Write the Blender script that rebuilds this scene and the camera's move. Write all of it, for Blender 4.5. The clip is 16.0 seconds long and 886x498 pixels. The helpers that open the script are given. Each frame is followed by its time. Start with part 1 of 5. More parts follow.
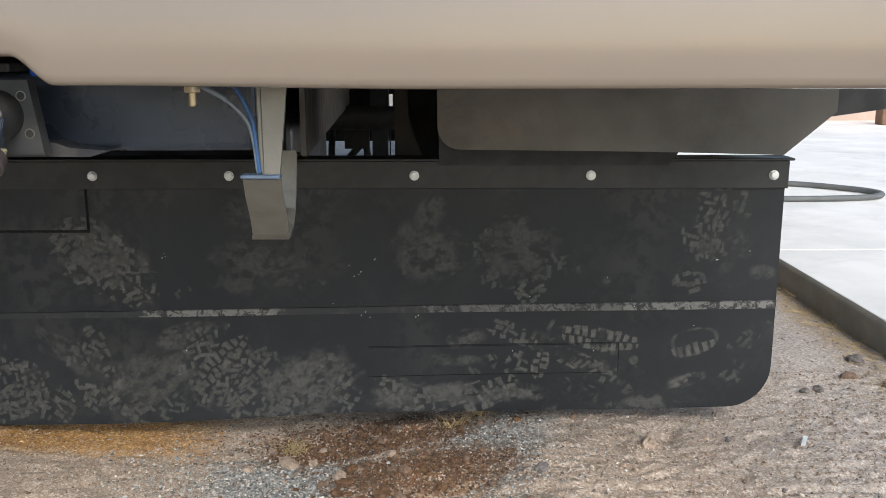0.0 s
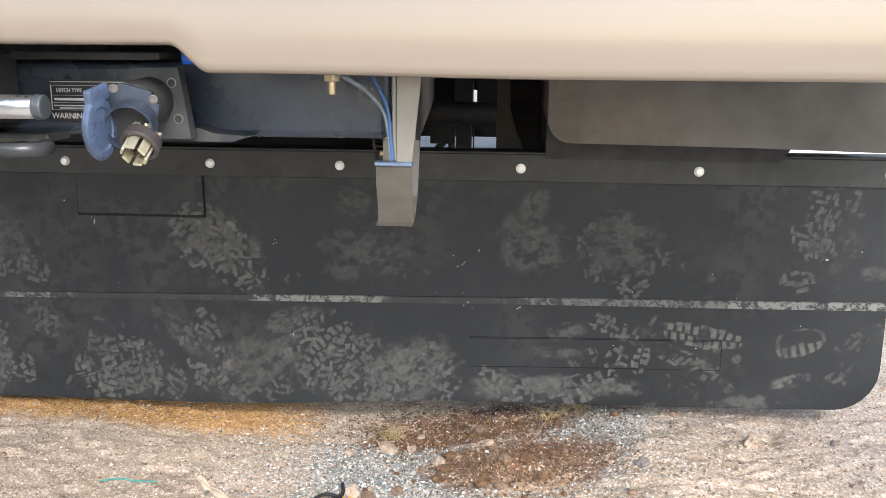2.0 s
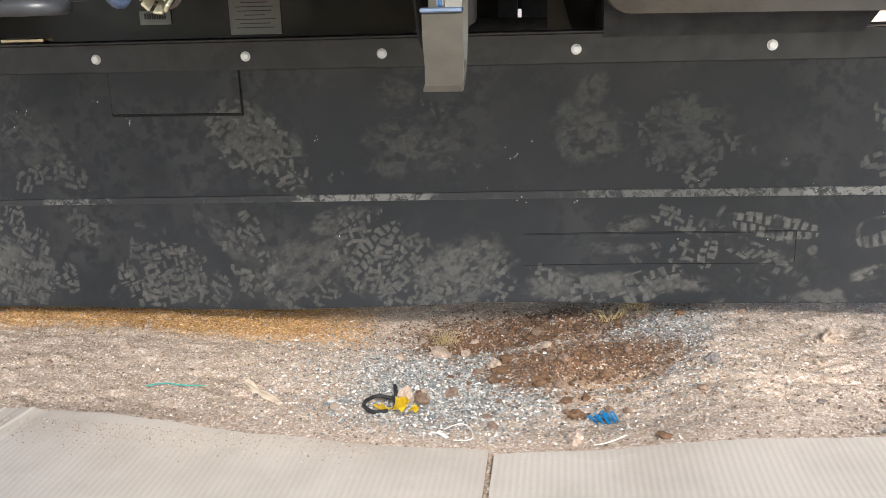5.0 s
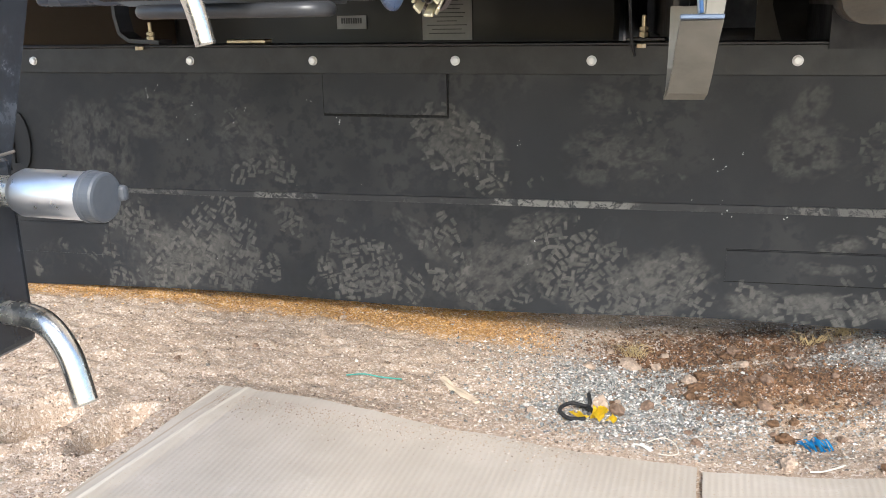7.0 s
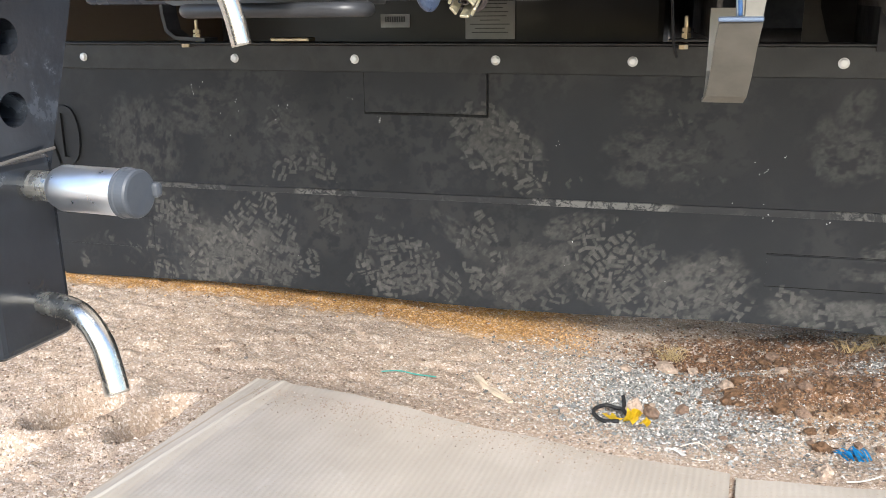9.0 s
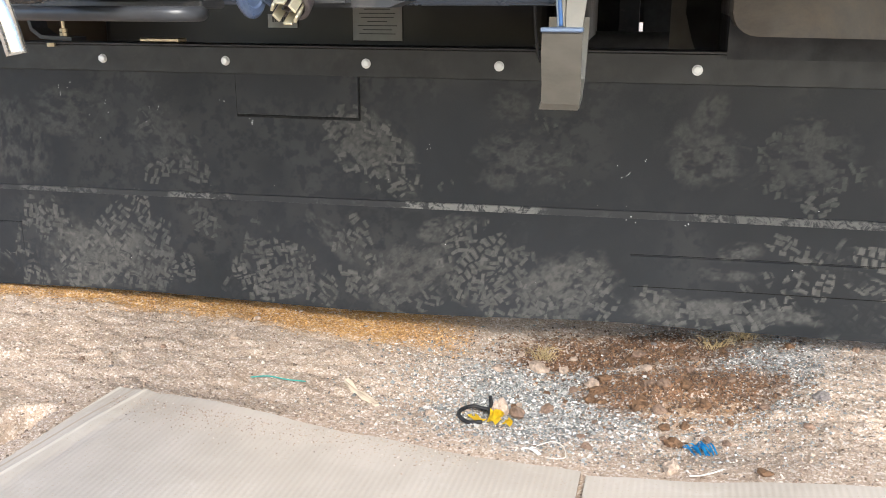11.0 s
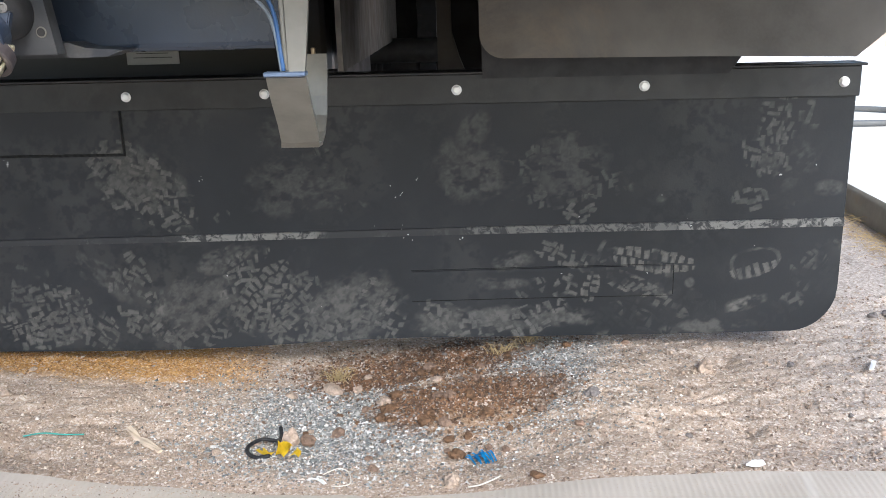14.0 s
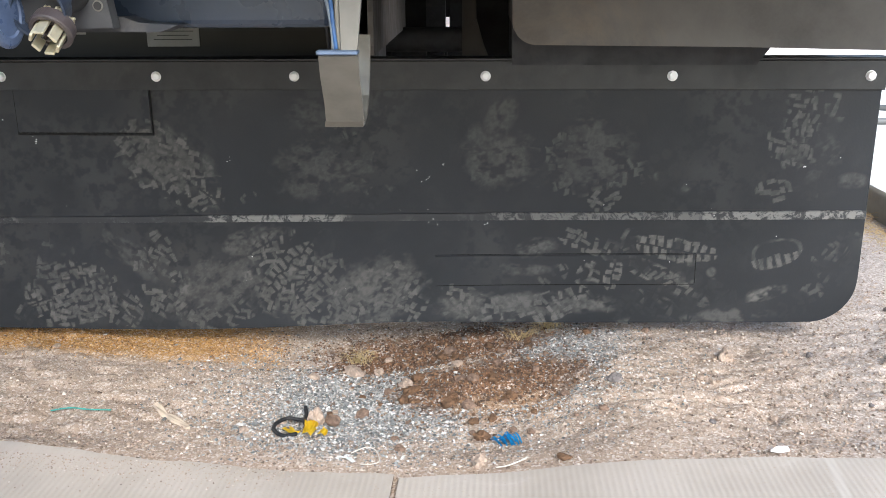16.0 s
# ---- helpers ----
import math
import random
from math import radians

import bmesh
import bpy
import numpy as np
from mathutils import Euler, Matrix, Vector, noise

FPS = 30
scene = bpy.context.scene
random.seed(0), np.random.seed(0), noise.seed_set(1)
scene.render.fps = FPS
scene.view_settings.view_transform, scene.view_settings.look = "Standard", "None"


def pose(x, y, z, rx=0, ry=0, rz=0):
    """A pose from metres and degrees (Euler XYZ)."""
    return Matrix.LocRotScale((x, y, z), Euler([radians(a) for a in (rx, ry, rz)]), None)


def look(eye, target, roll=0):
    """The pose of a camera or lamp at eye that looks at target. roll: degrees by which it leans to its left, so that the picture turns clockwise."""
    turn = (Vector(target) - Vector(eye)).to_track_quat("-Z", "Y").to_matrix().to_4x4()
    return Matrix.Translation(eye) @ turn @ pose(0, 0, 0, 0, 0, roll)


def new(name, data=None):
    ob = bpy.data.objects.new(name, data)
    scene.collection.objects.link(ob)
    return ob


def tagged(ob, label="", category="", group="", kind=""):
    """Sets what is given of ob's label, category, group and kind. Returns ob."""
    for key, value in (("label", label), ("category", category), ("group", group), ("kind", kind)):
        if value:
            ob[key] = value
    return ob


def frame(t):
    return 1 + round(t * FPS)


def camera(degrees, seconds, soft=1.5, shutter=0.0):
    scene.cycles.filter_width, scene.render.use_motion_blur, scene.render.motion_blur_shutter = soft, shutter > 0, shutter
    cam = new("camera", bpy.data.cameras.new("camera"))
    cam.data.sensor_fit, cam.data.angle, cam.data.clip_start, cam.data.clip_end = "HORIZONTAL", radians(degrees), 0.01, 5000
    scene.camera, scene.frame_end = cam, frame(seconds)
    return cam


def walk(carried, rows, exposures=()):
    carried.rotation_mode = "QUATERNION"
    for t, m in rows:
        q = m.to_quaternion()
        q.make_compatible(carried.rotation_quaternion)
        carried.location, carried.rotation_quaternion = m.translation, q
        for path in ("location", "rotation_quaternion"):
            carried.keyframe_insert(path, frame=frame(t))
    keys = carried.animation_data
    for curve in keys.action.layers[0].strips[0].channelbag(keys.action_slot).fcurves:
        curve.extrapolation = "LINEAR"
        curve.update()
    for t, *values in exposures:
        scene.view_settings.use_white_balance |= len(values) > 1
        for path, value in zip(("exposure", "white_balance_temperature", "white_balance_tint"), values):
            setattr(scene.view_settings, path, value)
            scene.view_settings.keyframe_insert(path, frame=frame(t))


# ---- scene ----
cam = camera(53.2, 16.0, soft=0.55)
PATH = [
    (0, (0.25, -0.042, 0.78), (0.247, 1.914, 0.363), -0.1),
    (0.5, (0.222, -0.058, 0.789), (0.205, 1.899, 0.379), -0.1),
    (1, (0.205, -0.062, 0.782), (0.155, 1.896, 0.373), 0.2),
    (1.5, (0.199, -0.07, 0.783), (0.108, 1.885, 0.371), 0.6),
    (2, (0.188, -0.068, 0.774), (0.023, 1.88, 0.35), 0.4),
    (2.5, (0.192, -0.053, 0.767), (0.006, 1.886, 0.313), -0.0),
    (3, (0.198, -0.012, 0.707), (0.001, 1.916, 0.213), -0.6),
    (3.5, (0.196, 0.006, 0.673), (-0.011, 1.914, 0.11), -1.8),
    (6, (0.125, -0.006, 0.67), (-0.243, 1.882, 0.124), -1.0),
    (6.5, (0.092, -0.021, 0.67), (-0.37, 1.85, 0.134), -0.9),
    (7, (0.063, -0.028, 0.669), (-0.508, 1.813, 0.137), -1.1),
    (7.5, (0.054, -0.028, 0.664), (-0.563, 1.799, 0.131), -0.9),
    (8, (0.054, -0.033, 0.668), (-0.587, 1.785, 0.133), -0.8),
    (8.5, (0.057, -0.033, 0.668), (-0.599, 1.778, 0.129), -0.8),
    (9, (0.075, -0.03, 0.672), (-0.587, 1.78, 0.137), -0.8),
    (9.5, (0.094, -0.023, 0.677), (-0.556, 1.792, 0.145), -0.7),
    (10, (0.126, -0.012, 0.675), (-0.45, 1.827, 0.141), -0.2),
    (12.5, (0.212, 0.006, 0.708), (-0.14, 1.898, 0.163), -0.5),
    (13, (0.236, 0.013, 0.718), (0.012, 1.924, 0.172), -0.7),
    (13.5, (0.258, 0.018, 0.721), (0.104, 1.937, 0.183), -1.5),
    (14, (0.265, 0.016, 0.723), (0.141, 1.938, 0.181), -1.6),
    (14.5, (0.266, 0.014, 0.72), (0.163, 1.937, 0.179), -1.5),
    (15, (0.252, 0.012, 0.717), (0.154, 1.935, 0.174), -1.1),
    (15.5, (0.227, -0.001, 0.719), (0.127, 1.919, 0.17), -0.7),
    (16, (0.213, -0.004, 0.714), (0.096, 1.913, 0.155), -0.4),
]
EXPOSURES = [(0.0, 0.68, 6210.0, 6.0), (0.5, 1.4, 6200.0, 8.0), (1.5, 1.52, 6180.0, 8.0), (2.5, 1.55, 6180.0, 8.0), (3.0, 1.22, 6230.0, 8.0), (6.5, 1.5, 6280.0, 8.0), (8.5, 1.38, 6310.0, 8.0), (9.5, 1.6, 6280.0, 8.0), (12.5, 1.5, 6080.0, 8.0), (13.0, 1.35, 5980.0, 8.0), (13.5, 1.0, 5930.0, 8.0), (14.0, 1.28, 5880.0, 8.0), (14.5, 1.3, 5880.0, 8.0), (16.0, 1.36, 5980.0, 8.0)]
walk(cam, [(t, look(eye, target, roll)) for t, eye, target, roll in PATH], EXPOSURES)

# ---- light ----
SUN_ELEVATION, SUN_TURN = 37.0, 160.0
world = bpy.data.worlds.new("sky")
scene.world = world
world.use_nodes = True
sky = world.node_tree.nodes.new("ShaderNodeTexSky")
sky.sky_type, sky.sun_disc = "NISHITA", False
sky.sun_elevation, sky.sun_rotation = radians(SUN_ELEVATION), radians(SUN_TURN)
sky.air_density, sky.dust_density, sky.ozone_density = 1.0, 2.0, 1.0
world.node_tree.links.new(sky.outputs[0], world.node_tree.nodes["Background"].inputs[0])
world.node_tree.nodes["Background"].inputs[1].default_value = 0.15
sun_data = bpy.data.lights.new("sun", "SUN")
sun_data.energy, sun_data.angle, sun_data.color = 1.4, radians(22), (1.0, 0.95, 0.88)
sun = new("sun", sun_data)
e, a = radians(SUN_ELEVATION), radians(SUN_TURN)
sun.matrix_world = look((math.sin(a) * math.cos(e) * 30, math.cos(a) * math.cos(e) * 30, math.sin(e) * 30), (0, 0, 0))


# ---- materials ----
class Nodes:
    """Short hand for building one node tree."""

    def __init__(self, name):
        self.m = bpy.data.materials.new(name)
        self.m.use_nodes = True
        self.t = self.m.node_tree
        self.bsdf = self.t.nodes["Principled BSDF"]
        self.out = self.t.nodes["Material Output"]
        self.co = self.t.nodes.new("ShaderNodeTexCoord").outputs["Object"]

    def put(self, socket, value):
        if isinstance(value, bpy.types.NodeSocket):
            self.t.links.new(value, socket)
        else:
            socket.default_value = value

    def noise(self, scale, detail=4.0, rough=0.55, co=None, warp=0.0):
        n = self.t.nodes.new("ShaderNodeTexNoise")
        self.put(n.inputs["Vector"], co or self.co)
        n.inputs["Scale"].default_value, n.inputs["Detail"].default_value = scale, detail
        n.inputs["Roughness"].default_value, n.inputs["Distortion"].default_value = rough, warp
        return n.outputs["Fac"]

    def ramp(self, fac, lo, hi, a=0.0, b=1.0):
        n = self.t.nodes.new("ShaderNodeMapRange")
        n.interpolation_type = "SMOOTHSTEP"
        for k, v in enumerate((fac, lo, hi, a, b)):
            self.put(n.inputs[k], v)
        return n.outputs[0]

    def math(self, op, a, b=0.0):
        n = self.t.nodes.new("ShaderNodeMath")
        n.operation = op
        self.put(n.inputs[0], a), self.put(n.inputs[1], b)
        return n.outputs[0]

    def mix(self, fac, a, b, mode="MIX"):
        n = self.t.nodes.new("ShaderNodeMix")
        n.data_type, n.blend_type = "RGBA", mode
        self.put(n.inputs[0], fac)
        self.put(n.inputs[6], (*a, 1) if isinstance(a, tuple) else a)
        self.put(n.inputs[7], (*b, 1) if isinstance(b, tuple) else b)
        return n.outputs[2]

    def cells(self, scale, rand=1.0):
        """Packed grains: a random value for each, and the distance from its middle."""
        n = self.t.nodes.new("ShaderNodeTexVoronoi")
        self.put(n.inputs["Vector"], self.co)
        n.inputs["Scale"].default_value, n.inputs["Randomness"].default_value = scale, rand
        sep = self.t.nodes.new("ShaderNodeSeparateColor")
        self.put(sep.inputs[0], n.outputs["Color"])
        return sep.outputs[0], n.outputs["Distance"]

    def axes(self, co=None):
        n = self.t.nodes.new("ShaderNodeSeparateXYZ")
        self.put(n.inputs[0], co or self.co)
        return n.outputs

    def stretch(self, sx, sy, sz):
        n = self.t.nodes.new("ShaderNodeMapping")
        self.put(n.inputs["Vector"], self.co)
        n.inputs["Scale"].default_value = (sx, sy, sz)
        return n.outputs[0]

    def spot(self, x, y, rx, ry, a, b, warp=None):
        """1 inside an ellipse round (x, y) on the axes a and b, falling to 0 outside it."""
        d = self.math("ADD", self.math("POWER", self.math("DIVIDE", self.math("SUBTRACT", a, x), rx), 2.0),
                      self.math("POWER", self.math("DIVIDE", self.math("SUBTRACT", b, y), ry), 2.0))
        if warp is not None:
            d = self.math("ADD", d, warp)
        return self.ramp(d, 1.25, 0.25)

    def bump(self, height, strength, distance=0.002):
        n = self.t.nodes.new("ShaderNodeBump")
        n.inputs["Strength"].default_value, n.inputs["Distance"].default_value = strength, distance
        self.put(n.inputs["Height"], height)
        self.put(self.bsdf.inputs["Normal"], n.outputs[0])

    def done(self, colour, rough, metal=0.0, coat=0.0):
        self.put(self.bsdf.inputs["Base Color"], (*colour, 1) if isinstance(colour, tuple) else colour)
        self.put(self.bsdf.inputs["Roughness"], rough)
        self.put(self.bsdf.inputs["Metallic"], metal)
        self.put(self.bsdf.inputs["Coat Weight"], coat)
        return self.m


def surface(name, base, rough=0.5, metal=0.0, var=0.2, scale=30.0, bump=0.15, fine=300.0, dust=0.0, dust_colour=(0.30, 0.27, 0.23), coat=0.0, lo=0.5, hi=0.72):
    """A plain surface with mottling at two scales, grain and a broken film of dust."""
    n = Nodes(name)
    dark, light = tuple(c * (1 - var) for c in base), tuple(min(1.0, c * (1 + var)) for c in base)
    c = n.mix(n.ramp(n.noise(scale), 0.3, 0.7), dark, light)
    c = n.mix(n.math("MULTIPLY", n.noise(fine, 2.0), 0.5), c, light)
    r = n.ramp(n.noise(scale * 2.3), 0.3, 0.7, max(0.03, rough * 0.8), min(1.0, rough * 1.2))
    if dust:
        film = n.math("MULTIPLY", n.ramp(n.noise(scale * 0.7, 8.0, 0.7, warp=0.6), lo, hi), dust)
        c = n.mix(film, c, dust_colour)
        r = n.math("ADD", r, n.math("MULTIPLY", film, 0.4))
        metal = n.math("MULTIPLY", n.math("SUBTRACT", 1.0, film), metal) if metal else metal
    n.bump(n.noise(fine, 3.0), bump, 0.001)
    return n.done(c, r, metal, coat)


GELCOAT = surface("beige_gelcoat", (0.218, 0.175, 0.137), 0.22, 0, 0.03, 3, 0.02, 90, 0.02, (0.4, 0.36, 0.32), 0.4)
BLACK_STEEL = surface("black_painted_steel", (0.030, 0.032, 0.036), 0.38, 0, 0.3, 14, 0.12, 260, 0.5, (0.13, 0.12, 0.105))
CLAMP_STEEL = surface("matt_black_steel", (0.017, 0.018, 0.018), 0.5, 0, 0.25, 14, 0.12, 260, 0.25, (0.08, 0.076, 0.07))
# Black paint tinted blue: the sky's reflection is put into its base.
BEAM_PAINT = surface("dusty_sky_tinted_black", (0.024, 0.033, 0.050), 0.27, 0, 0.25, 7, 0.1, 240, 0.10, (0.10, 0.10, 0.10), lo=0.40, hi=0.85)
UNDERSIDE = surface("undercoat_black", (0.016, 0.016, 0.017), 0.7, 0, 0.3, 8, 0.3, 120, 0.35, (0.08, 0.07, 0.06))
# The bluish film patches paint sky highlights on the gloss, with scuffs.
GLOSS_BLACK = surface("gloss_black_powder_coat", (0.016, 0.019, 0.024), 0.18, 0, 0.3, 18, 0.12, 220, 0.45, (0.10, 0.12, 0.15), lo=0.56, hi=0.70)
DARK_PLATE = surface("greyed_black_steel", (0.035, 0.036, 0.038), 0.5, 0, 0.3, 20, 0.15, 240, 0.6, (0.11, 0.105, 0.10))
TANK_BLACK = surface("black_tank_plastic", (0.014, 0.014, 0.015), 0.35, 0, 0.2, 4, 0.08, 60, 0.15, (0.06, 0.055, 0.05))
DUSTY_STEEL = surface("dusty_grey_steel", (0.100, 0.092, 0.082), 0.6, 0.1, 0.30, 7, 0.2, 180, 0.7, (0.19, 0.155, 0.12))
HANGER = surface("worn_grey_paint", (0.20, 0.19, 0.165), 0.38, 0.35, 0.18, 16, 0.06, 200, 0.35, (0.30, 0.27, 0.23))
# Blue base stands in for sky reflected along the strap's top edge.
SKY_EDGE_STEEL = surface("sky_tinted_edge", (0.15, 0.20, 0.29), 0.35, 0.6, 0.15, 30, 0.1, 300)
ZINC = surface("zinc_plate", (0.74, 0.74, 0.73), 0.45, 0.55, 0.1, 60, 0.05, 400)
CHROME = surface("brushed_aluminium", (0.74, 0.76, 0.79), 0.33, 0.97, 0.06, 40, 0.02, 300)
BRASS = surface("yellow_zinc", (0.50, 0.41, 0.27), 0.38, 0.9, 0.15, 50, 0.05, 300)
PIN_STEEL = surface("dull_zinc_pin", (0.66, 0.65, 0.60), 0.25, 1.0, 0.12, 45, 0.05, 260, 0.2, (0.32, 0.30, 0.26))
GREY_RUBBER = surface("grey_rubber", (0.058, 0.066, 0.078), 0.5, 0, 0.1, 30, 0.1, 260)
SOCKET_PLASTIC = surface("weathered_blue_black_plastic", (0.020, 0.027, 0.043), 0.34, 0, 0.35, 30, 0.15, 220, 0.3, (0.075, 0.09, 0.12))
LID_PLASTIC = surface("weathered_blue_plastic", (0.050, 0.070, 0.12), 0.30, 0, 0.35, 36, 0.25, 200, 0.5, (0.14, 0.175, 0.24))
PLUG_DARK = surface("brown_black_plastic", (0.045, 0.036, 0.035), 0.4, 0, 0.2, 40, 0.1, 300, 0.3, (0.16, 0.13, 0.11))
CONTACT = surface("tinned_brass", (0.66, 0.60, 0.42), 0.35, 0.8, 0.15, 80, 0.08, 400)
WIRE_BLUE = surface("blue_insulation", (0.025, 0.085, 0.22), 0.4, 0, 0.1, 60, 0.05, 300, 0.3, (0.2, 0.2, 0.2))
WIRE_GREY = surface("grey_insulation", (0.16, 0.19, 0.22), 0.45, 0, 0.1, 60, 0.05, 300, 0.4, (0.24, 0.23, 0.21))
BLUE_TAPE = surface("blue_connector_plastic", (0.01, 0.09, 0.52), 0.4, 0, 0.15, 80, 0.1, 300)
LABEL_WHITE = surface("silver_label", (0.42, 0.42, 0.41), 0.45, 0.2, 0.1, 20, 0.05, 300, 0.3, (0.25, 0.24, 0.22))
LABEL_INK = surface("label_ink", (0.10, 0.10, 0.10), 0.5, 0, 0.1, 30, 0.05, 300)
LABEL_BLACK = surface("black_label", (0.015, 0.015, 0.016), 0.4, 0, 0.2, 20, 0.05, 300)
LABEL_PRINT = surface("white_print", (0.55, 0.55, 0.53), 0.5, 0, 0.2, 60, 0.05, 300)
CONCRETE = surface("sunlit_concrete", (0.80, 0.77, 0.72), 0.85, 0, 0.1, 3, 0.3, 160, 0.3, (0.4, 0.37, 0.33))
KERB_CONCRETE = surface("rough_concrete_edge", (0.30, 0.275, 0.235), 0.9, 0, 0.2, 9, 0.5, 110, 0.5, (0.36, 0.29, 0.21))
STUCCO = surface("pink_stucco", (0.50, 0.38, 0.31), 0.9, 0, 0.1, 2, 0.3, 60)
WOOD = surface("brown_post_wood", (0.16, 0.09, 0.055), 0.8, 0, 0.3, 6, 0.3, 60)
HOSE = surface("grey_cable_rubber", (0.11, 0.115, 0.115), 0.55, 0, 0.1, 10, 0.1, 200, 0.3, (0.25, 0.24, 0.22))
STRAP_BLACK = surface("black_webbing", (0.012, 0.012, 0.013), 0.7, 0, 0.2, 90, 0.3, 600, 0.2)
YELLOW = surface("yellow_plastic_film", (0.72, 0.50, 0.02), 0.35, 0, 0.2, 60, 0.2, 120)
BLUE_FILM = surface("blue_plastic_film", (0.02, 0.25, 0.52), 0.35, 0, 0.3, 60, 0.2, 120)
GREEN_STRIP = surface("faded_green_plastic", (0.05, 0.26, 0.22), 0.5, 0, 0.3, 60, 0.1, 200)
STRING = surface("pale_string", (0.60, 0.56, 0.48), 0.8, 0, 0.1, 80, 0.2, 400)
DRY_WOOD = surface("bleached_wood", (0.52, 0.42, 0.31), 0.85, 0, 0.2, 40, 0.3, 300)
STRAW = surface("dry_straw", (0.44, 0.33, 0.17), 0.85, 0, 0.3, 30, 0.1, 200)
PAPER = surface("white_scrap", (0.75, 0.74, 0.71), 0.7, 0, 0.08, 30, 0.1, 200)


def rock_material(name, base, var=0.25):
    n = Nodes(name)
    c = n.mix(n.ramp(n.noise(45), 0.3, 0.7), tuple(v * (1 - var) for v in base), tuple(min(1, v * (1 + var)) for v in base))
    c = n.mix(n.ramp(n.noise(160, 3), 0.5, 0.75), c, tuple(min(1, v * 1.5) for v in base))
    n.bump(n.noise(140, 6), 0.6, 0.003)
    return n.done(c, 0.85)


ROCK_PALE = rock_material("pale_stone", (0.38, 0.29, 0.22))
ROCK_BROWN = rock_material("brown_stone", (0.20, 0.132, 0.092))
ROCK_DARK = rock_material("dark_grey_stone", (0.16, 0.14, 0.13))
ROCK_RUST = rock_material("rusty_clod", (0.125, 0.068, 0.034))


def island_stones(name, stops, rough=0.85):
    """Every loose grain takes its own colour from a row of stops."""
    n = Nodes(name)
    g = n.t.nodes.new("ShaderNodeNewGeometry")
    r = n.t.nodes.new("ShaderNodeValToRGB")
    while len(r.color_ramp.elements) < len(stops):
        r.color_ramp.elements.new(0.5)
    for el, (p, c) in zip(r.color_ramp.elements, stops):
        el.position, el.color = p, (*c, 1)
    n.put(r.inputs[0], g.outputs["Random Per Island"])
    c = n.mix(n.math("MULTIPLY", n.noise(400, 3), 0.3), r.outputs[0], (0.30, 0.25, 0.2))
    n.bump(n.noise(500, 3), 0.4, 0.001)
    return n.done(c, rough)


GRAIN_TAN = island_stones("tan_grit", [(0.0, (0.10, 0.068, 0.050)), (0.2, (0.27, 0.190, 0.136)), (0.6, (0.42, 0.31, 0.226)), (0.86, (0.54, 0.43, 0.335)), (1.0, (0.80, 0.72, 0.63))])
GRAIN_GREY = island_stones("grey_chips", [(0.0, (0.05, 0.055, 0.058)), (0.3, (0.155, 0.175, 0.18)), (0.55, (0.27, 0.285, 0.28)), (0.78, (0.46, 0.45, 0.425)), (1.0, (0.82, 0.82, 0.79))])
GRAIN_BROWN = island_stones("brown_crumbs", [(0.0, (0.030, 0.013, 0.005)), (0.4, (0.105, 0.045, 0.016)), (0.8, (0.21, 0.095, 0.035)), (1.0, (0.34, 0.20, 0.10))])
# Ochre grains brightened to orange: warm sunlight put into their colour.
GRAIN_SUNLIT_OCHRE = island_stones("sunlit_ochre_grit", [(0.0, (0.12, 0.055, 0.015)), (0.3, (0.42, 0.20, 0.042)), (0.75, (0.60, 0.32, 0.085)), (1.0, (0.74, 0.52, 0.26))])


